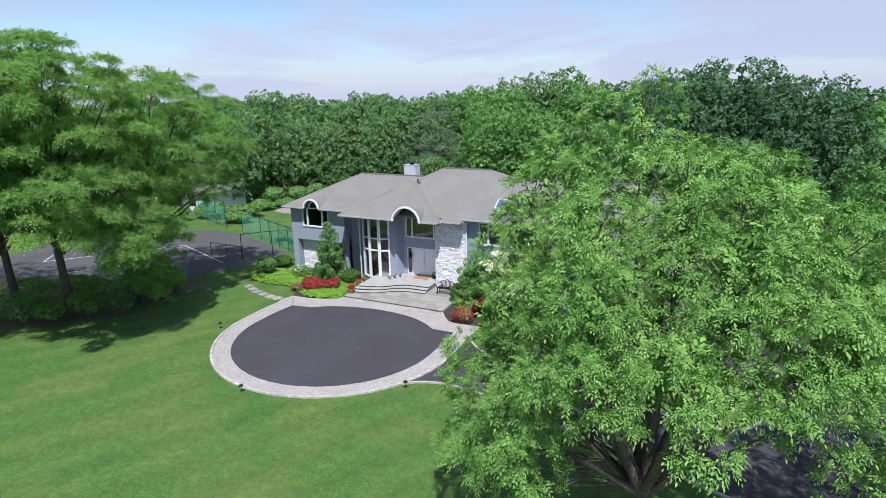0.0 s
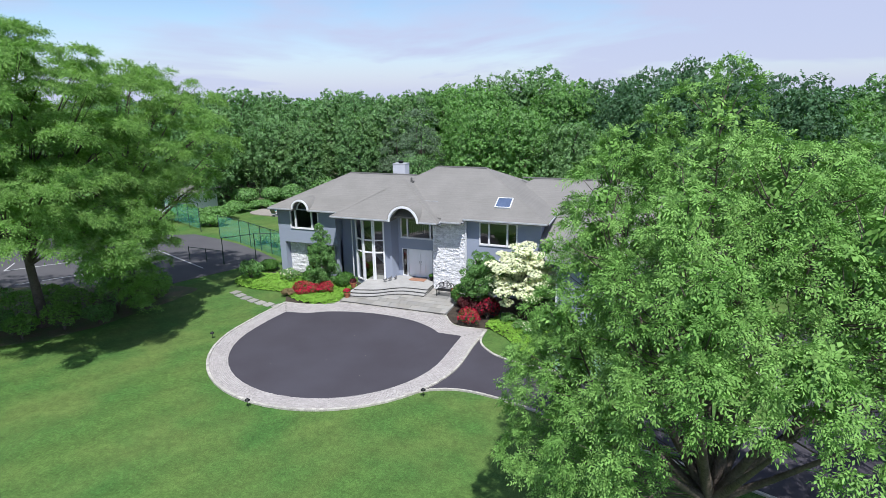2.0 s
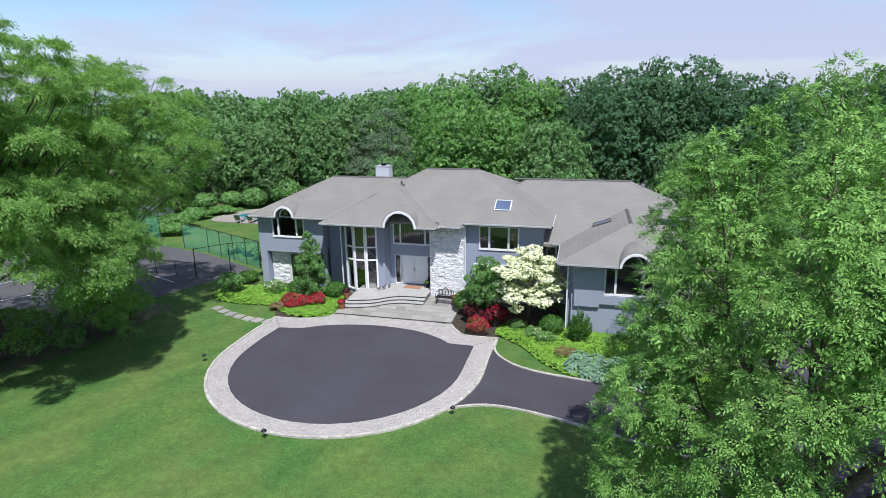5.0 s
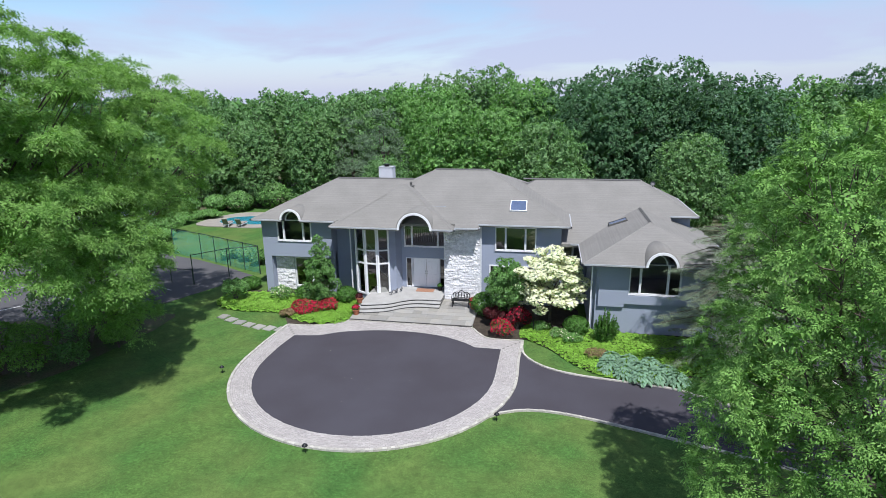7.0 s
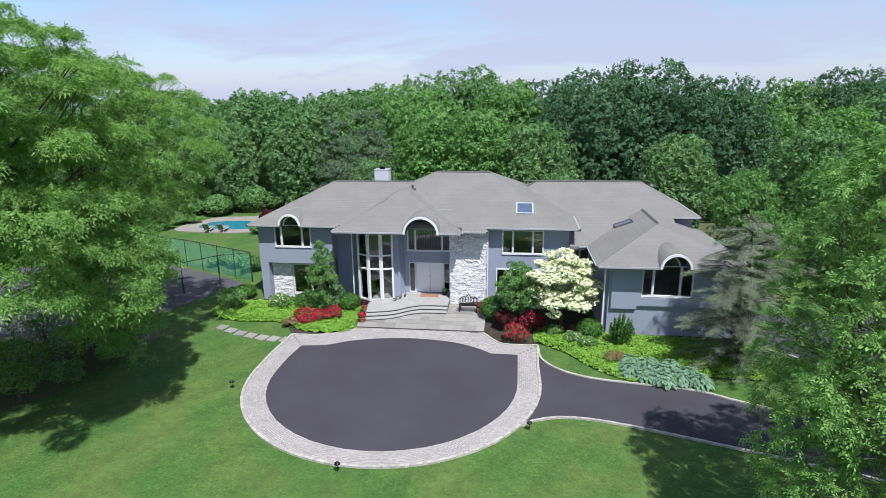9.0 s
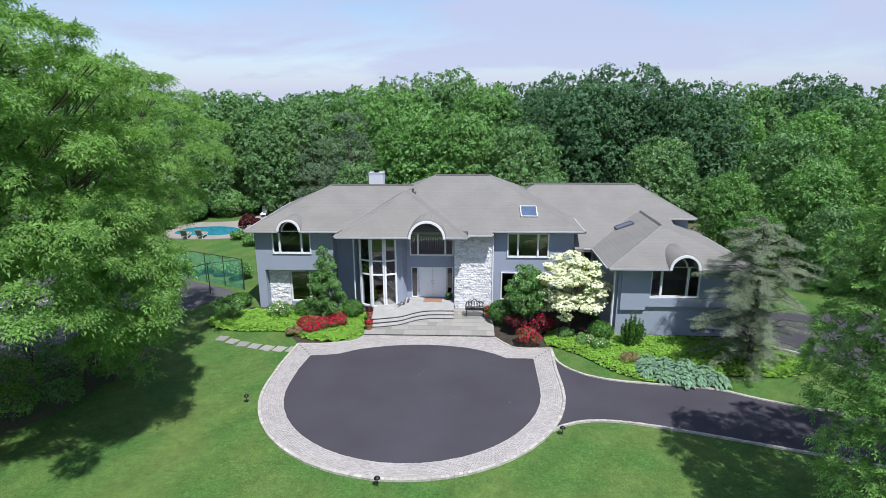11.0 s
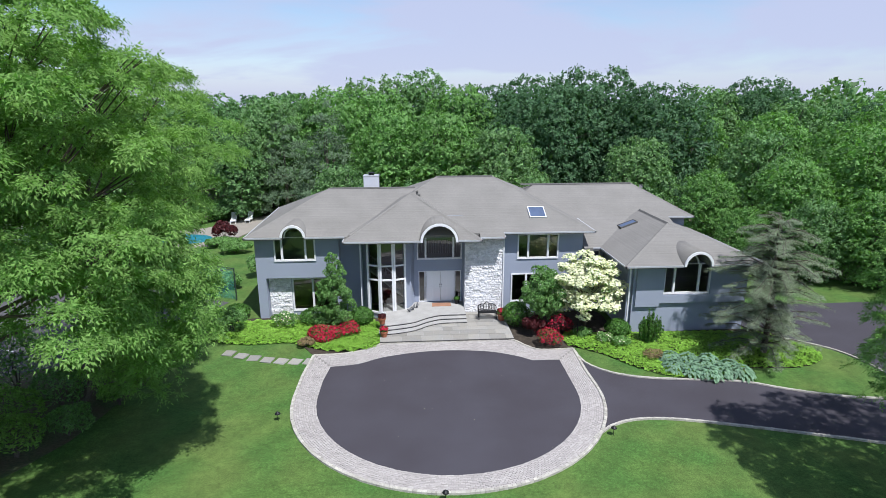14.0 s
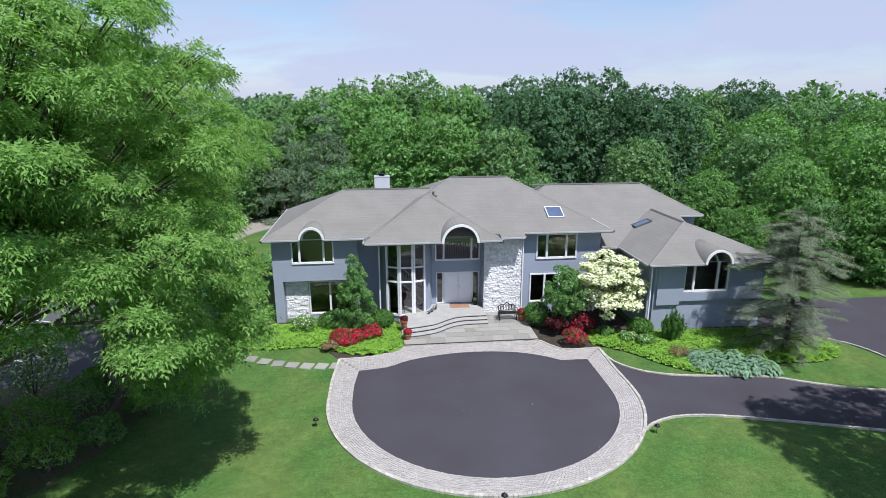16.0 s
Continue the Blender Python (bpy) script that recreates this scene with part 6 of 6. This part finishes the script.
shrub("green_bush", (-36.0, 50.0, 0), 1.4, 1.0, 0.9, M_LEAF_LIME, 1500, 0.13, "bright green bush at the pool's edge", 352, group="bushes by the pool")


# ---------- tennis court and fence ----------
COURT = [(-32.8, 37.4), (-36.4, 29.4), (-55.0, 22.0), (-60.0, 36.5), (-46.2, 42.4), (-42.7, 41.6), (-39.4, 40.6), (-35.8, 39.0)]
sheet("tennis_court", prism(COURT, -0.05, 0.018), M_COURT, "grey asphalt tennis court with white lines", "tennis court")


def court_line(p, q, w=0.08):
    p, q = Vector((*p, 0)), Vector((*q, 0))
    d = (q - p).normalized()
    s = Vector((-d.y, d.x, 0)) * w / 2
    bm = prism([(v.x, v.y) for v in (p - s, q - s, q + s, p + s)], 0.0, 0.024)
    tagged(part("court_line", bm, M_LINE), "white painted tennis court line", "court line", kind="structure")


for p, q in (((-52.0, 27.8), (-44.9, 36.5)), ((-44.9, 36.5), (-36.9, 33.4)), ((-46.9, 32.4), (-44.4, 35.9)), ((-46.9, 32.4), (-42.1, 30.5)), ((-47.5, 25.6), (-43.5, 31.1)), ((-53.5, 29.6), (-52.0, 27.8))):
    court_line(p, q)


def fence_run(line, h, screen=None, label="tall dark chain-link court fence"):
    f = empty("court_fence", (*line[0], 0))
    o = Vector((*line[0], 0))
    for i, (x, y) in enumerate(line):
        bm = bmesh.new()
        tube(bm, [(x - o.x, y - o.y, -0.1), (x - o.x, y - o.y, h)], 0.034, 8)
        part("post", bm, M_POST, f)
    for (a, b), (c, d) in zip(line, line[1:]):
        for z in (h - 0.05,):
            bm = bmesh.new()
            tube(bm, [(a - o.x, b - o.y, z), (c - o.x, d - o.y, z)], 0.028, 6)
            part("rail", bm, M_POST, f)
        if screen:
            z0, z1 = screen
            bm = bmesh.new()
            n = 8
            cols = []
            for i in range(n + 1):
                t = i / n
                x, y = a + (c - a) * t - o.x, b + (d - b) * t - o.y
                sag = 0.05 * math.sin(t * math.pi * 3)
                cols.append([bm.verts.new((x, y + sag, z0)), bm.verts.new((x, y + sag, z1))])
            for p, q in zip(cols, cols[1:]):
                bm.faces.new((p[0], q[0], q[1], p[1]))
            part("windscreen", bm, M_WINDSCREEN_NET, f, "translucent green mesh windscreen")
    tagged(f, label, "fence", "court fences")


def net_material(name, color, cover):
    m = material(name, color, 0.9, vary=0.15, scale=0.5, fine=30, bump=0.0)
    nt = m.node_tree
    n, l = nt.nodes, nt.links
    out = next(x for x in n if x.type == "OUTPUT_MATERIAL")
    bs = next(x for x in n if x.type == "BSDF_PRINCIPLED")
    tr = n.new("ShaderNodeBsdfTransparent")
    mx = n.new("ShaderNodeMixShader")
    mx.inputs["Fac"].default_value = cover
    l.new(tr.outputs["BSDF"], mx.inputs[1])
    l.new(bs.outputs["BSDF"], mx.inputs[2])
    l.new(mx.outputs["Shader"], out.inputs["Surface"])
    return m


M_WINDSCREEN_NET = net_material("windscreen_net", (0.13, 0.50, 0.38), 0.3)
fence_run([(-36.0, 34.8), (-34.4, 36.8), (-32.4, 37.8)], 2.3)
fence_run([(-32.4, 37.86), (-34.1, 38.6), (-35.8, 39.35), (-37.6, 40.15), (-39.4, 40.95), (-42.7, 41.95)], 2.3, (0.05, 2.25), "court fence hung with green mesh windscreen")
fence_run([(-39.8, 35.0), (-37.9, 34.9), (-36.06, 34.8)], 1.2, None, "low dark fence rail across the court")
fence_run([(-46.5, 43.5), (-49.0, 44.6), (-51.5, 45.6), (-54.0, 46.4)], 3.0, (0.3, 2.4), "court fence hung with green mesh windscreen")

# ---------- pool ----------
POOL = spline([(-45.8, 54.0), (-43.2, 53.4), (-40.6, 53.6), (-39.6, 55.0), (-40.6, 56.6), (-43.0, 57.2), (-45.6, 56.2)], 0.4, True)
DECK = spline([(-48.0, 53.0), (-44.0, 52.0), (-40.0, 52.2), (-38.0, 54.0), (-36.5, 58.5), (-34.5, 62.5), (-36.0, 66.0), (-39.5, 64.5), (-42.0, 60.0), (-46.4, 58.6)], 0.6, True)
sheet("pool_deck", prism(DECK, -0.05, 0.08), M_DECK, "pale stone pool deck", "pool deck")
sheet("pool_water", prism(POOL, -0.05, 0.10), M_POOL, "clear turquoise swimming pool water", "swimming pool")


def lounger(at, turn, cloth, label):
    t = empty("sun_lounger", at)
    t.rotation_euler = (0, 0, radians(turn))
    part("frame", boxes((-0.3, 0.3, -0.9, 0.5, 0.26, 0.31)), M_TRIM, t)
    part("mattress", boxes((-0.28, 0.28, -0.88, 0.45, 0.312, 0.40), bevel=0.02), cloth, t)
    bm = boxes((-0.28, 0.28, 0, 0.75, 0, 0.09), bevel=0.02)
    bmesh.ops.rotate(bm, verts=bm.verts, matrix=Matrix.Rotation(radians(55), 3, "X"))
    bmesh.ops.translate(bm, verts=bm.verts, vec=(0, 0.46, 0.33))
    part("backrest", bm, cloth, t)
    for x in (-0.27, 0.22):
        for y in (-0.85, 0.4):
            part("leg", boxes((x, x + 0.05, y, y + 0.05, 0, 0.26)), M_TRIM, t)
    tagged(t, label, "sun lounger", "pool loungers")


for x, y, a in ((-43.8, 52.3, 190), (-42.3, 52.4, 185), (-39.8, 62.8, 10), (-38.2, 63.1, 0)):
    if y < 60:
        lounger((x, y, 0.08), a, M_DECK, "beige sun lounger with raised backrest on the pool deck")
    else:
        lounger((x, y, 0.08), a, M_CUSHION, "white sun lounger with raised backrest beyond the pool")

# neighbouring house seen through the trees
far_house = empty("pool_house", (-58, 52, 0))
part("wall", boxes((-4, 4, -2.5, 2.5, 0, 2.6)), M_TRIM, far_house)
bm = bmesh.new()
v = [bm.verts.new(p) for p in ((-4.6, -3.1, 2.55), (4.6, -3.1, 2.55), (4.6, 3.1, 2.55), (-4.6, 3.1, 2.55), (-3, 0, 4.0), (3, 0, 4.0))]
for f in ((0, 1, 5, 4), (2, 3, 4, 5), (1, 2, 5), (3, 0, 4), (3, 2, 1, 0)):
    bm.faces.new([v[i] for i in f])
part("roof", bm, M_SHINGLE, far_house)
for x in (-3, -0.6, 1.8):
    w = part("window", boxes((x, x + 1.2, -2.53, -2.504, 0.6, 2.1)), M_BLACK, far_house)
tagged(far_house, "small white pool house with grey roof among trees", "house")


# ---------- small things ----------
def path_lamp(x, y):
    t = empty("path_lamp", (x, y, 0))
    bm = bmesh.new()
    lathe(bm, [(0.012, -0.05), (0.012, 0.34)], 8)
    part("stake", bm, M_BLACK, t)
    bm = bmesh.new()
    lathe(bm, [(0.12, 0.33), (0.10, 0.37), (0.03, 0.43), (0.01, 0.45)], 14)
    part("shade", bm, M_BLACK, t)
    tagged(t, "small black metal path lamp on a stake", "path lamp", "path lamps")


for x, y in ((-12.6, 20.75), (-26.4, 22.75), (-19.65, 17.4)):
    path_lamp(x, y)


def bench():
    t = empty("garden_bench", (-16.0, 33.05, 0.17))
    for x in (-0.55, 0.5):
        for y in (-0.22, 0.2):
            part("leg", boxes((x, x + 0.05, y, y + 0.05, 0, 0.44)), M_BLACK, t)
    part("seat", boxes(*[(-0.58, 0.58, y, y + 0.07, 0.42, 0.45) for y in np.arange(-0.24, 0.2, 0.1)]), M_BLACK, t)
    bm = bmesh.new()
    top = [(-0.56, 0.24, 0.72), (-0.35, 0.25, 0.86), (-0.18, 0.25, 0.84), (0, 0.26, 1.0), (0.18, 0.25, 0.84), (0.35, 0.25, 0.86), (0.56, 0.24, 0.72)]
    tube(bm, top, 0.03, 6)
    tube(bm, [(-0.56, 0.22, 0.5), (0.56, 0.22, 0.5)], 0.02, 6)
    for x in np.arange(-0.5, 0.51, 0.1):
        tube(bm, [(x, 0.22, 0.5), (x, 0.245, 0.74 + 0.14 * (1 - abs(x) / 0.56))], 0.02, 5)
    for s in (-1, 1):
        tube(bm, [(0.28 * s + 0.12 * math.cos(a), 0.24, 0.66 + 0.1 * math.sin(a)) for a in np.linspace(0, 6.28, 13)], 0.016, 5)
    part("backrest", bm, M_BLACK, t, "ornate cast scrollwork back")
    for s in (-1, 1):
        bm = bmesh.new()
        tube(bm, [(0.56 * s, 0.22, 0.68), (0.58 * s, 0.0, 0.70), (0.57 * s, -0.22, 0.64), (0.56 * s, -0.22, 0.44)], 0.02, 6)
        part("armrest", bm, M_BLACK, t)
    tagged(t, "black ornate cast iron bench against the stone pier", "bench")


bench()


def pot(at, r, h, mat, plant_mat, label, seed, flowers=None):
    t = empty("flower_pot", at)
    bm = bmesh.new()
    lathe(bm, [(r * 0.65, 0), (r * 0.95, h * 0.8), (r * 1.08, h * 0.82), (r * 1.08, h), (r * 0.92, h), (r * 0.88, h * 0.9)], 16)
    part("pot", bm, mat, t)
    rng = np.random.default_rng(seed)
    p, d = shell(rng, [(0, 0, h + r * 0.4, r * 1.1, r * 1.1, r * 0.8)], 260, -0.3, 0.9)
    fo = new("plant", raw_mesh("plant", leaf_quads(rng, p, d, 0.06, 0.5, 0.5), 4, plant_mat))
    fo.parent = t
    if flowers:
        p, d = shell(rng, [(0, 0, h + r * 0.5, r * 1.15, r * 1.15, r * 0.8)], 220, 0.0, 0.9)
        fl = new("blossom", raw_mesh("blossom", leaf_quads(rng, p, d, 0.05, 0.8, 0.4), 4, flowers))
        fl.parent = t
    tagged(t, label, "flower pot", "terrace pots")


pot((-22.35, 31.9, 0.49), 0.22, 0.36, M_TERRA, M_LEAF_RED_SHADED, "terracotta pot with dark red plant on the steps", 360)
pot((-22.2, 30.75, 0.17), 0.22, 0.34, M_TERRA, M_LEAF_BOX, "terracotta pot with red flowers beside the steps", 361, M_PETAL_RED)
pot((-15.15, 32.75, 0.17), 0.28, 0.42, M_TERRA, M_LEAF_BOX, "terracotta pot with red flowers by the bench", 362, M_PETAL_RED)
pot((-17.7, 34.9, 0.49), 0.17, 0.3, M_BLACK, M_LEAF_BOX, "dark pot with green plant beside the front door", 363)
tagged(part("door_mat", boxes((-19.3, -18.1, 34.45, 35.05, 0.49, 0.51)), M_MAT), "reddish brown woven mat before the front door", "door mat")


def bird(at, turn, s=1.0):
    """A small grey bird-shaped garden ornament."""
    bm = bmesh.new()
    tube(bm, [(-0.2 * s, 0, 0.26 * s), (-0.05 * s, 0, 0.2 * s), (0.1 * s, 0, 0.22 * s), (0.18 * s, 0, 0.36 * s), (0.24 * s, 0, 0.4 * s)], [0.02 * s, 0.09 * s, 0.09 * s, 0.04 * s, 0.015 * s], 8)
    tube(bm, [(0.02 * s, 0.03 * s, 0.16 * s), (0.02 * s, 0.03 * s, 0)], 0.012 * s, 5)
    tube(bm, [(0.02 * s, -0.03 * s, 0.16 * s), (0.02 * s, -0.03 * s, 0)], 0.012 * s, 5)
    ob = part("garden_ornament", bm, M_DISH, None, loc=at)
    ob.rotation_euler = (0, 0, radians(turn))
    tagged(ob, "small grey metal bird ornament on the landing", "ornament", "bird ornaments")


bird((-20.75, 33.6, 0.49), 30, 0.8)
bird((-20.5, 33.9, 0.49), 60, 0.9)
bird((-20.25, 34.3, 0.49), 80, 0.8)

# lamp post among the shrubs
t = empty("lamp_post", (-11.35, 29.9, 0))
bm = bmesh.new()
lathe(bm, [(0.05, -0.05), (0.05, 0.1), (0.03, 0.14), (0.03, 1.5)], 8)
part("pole", bm, M_BLACK, t)
bm = bmesh.new()
lathe(bm, [(0.06, 1.5), (0.11, 1.55), (0.13, 1.8), (0.05, 1.92), (0.01, 1.98)], 8)
part("lantern", bm, M_BLACK, t)
tagged(t, "black lantern post among the shrubs", "lamp post")


# blossom blown onto the asphalt
rng = np.random.default_rng(390)
p = np.c_[rng.normal(-17.5, 3.6, 22), rng.normal(24.6, 1.9, 22), np.full(22, 0.045)]
fallen = new("fallen_petals", raw_mesh("fallen_petals", leaf_quads(rng, p, np.tile((0, 0, 1.0), (22, 1)), 0.016, 0.7, 0.15), 4, M_PETAL_WHITE))
tagged(fallen, "scattered pale fallen blossom petals on the asphalt", "petals", kind="stuff")


# dishes on the far roof edge
def dish(at, r):
    t = empty("satellite_dish", at)
    bm = bmesh.new()
    lathe(bm, [(0.02, 0.0), (r * 0.5, 0.03), (r, 0.12), (r * 0.98, 0.13), (r * 0.5, 0.05)], 16)
    bmesh.ops.rotate(bm, verts=bm.verts, matrix=Matrix.Rotation(radians(60), 3, "X"))
    bmesh.ops.translate(bm, verts=bm.verts, vec=(0, 0, 0.4))
    part("dish", bm, M_DISH, t)
    bm = bmesh.new()
    tube(bm, [(0, 0, -0.15), (0, 0.05, 0.4)], 0.025, 6)
    part("mast", bm, M_BLACK, t)
    tagged(t, "small grey satellite dish on the roof", "satellite dish", "roof dishes")


dish((-3.6, 41.2, 6.5), 0.16)

# ---------- facing stones ----------
rng = np.random.default_rng(400)
veneer(-17.27, -14.93, 0.13, 5.0, 34.24, rng, pier)
veneer(-29.38, -28.06, 0.06, 2.55, 34.88, rng, panel)
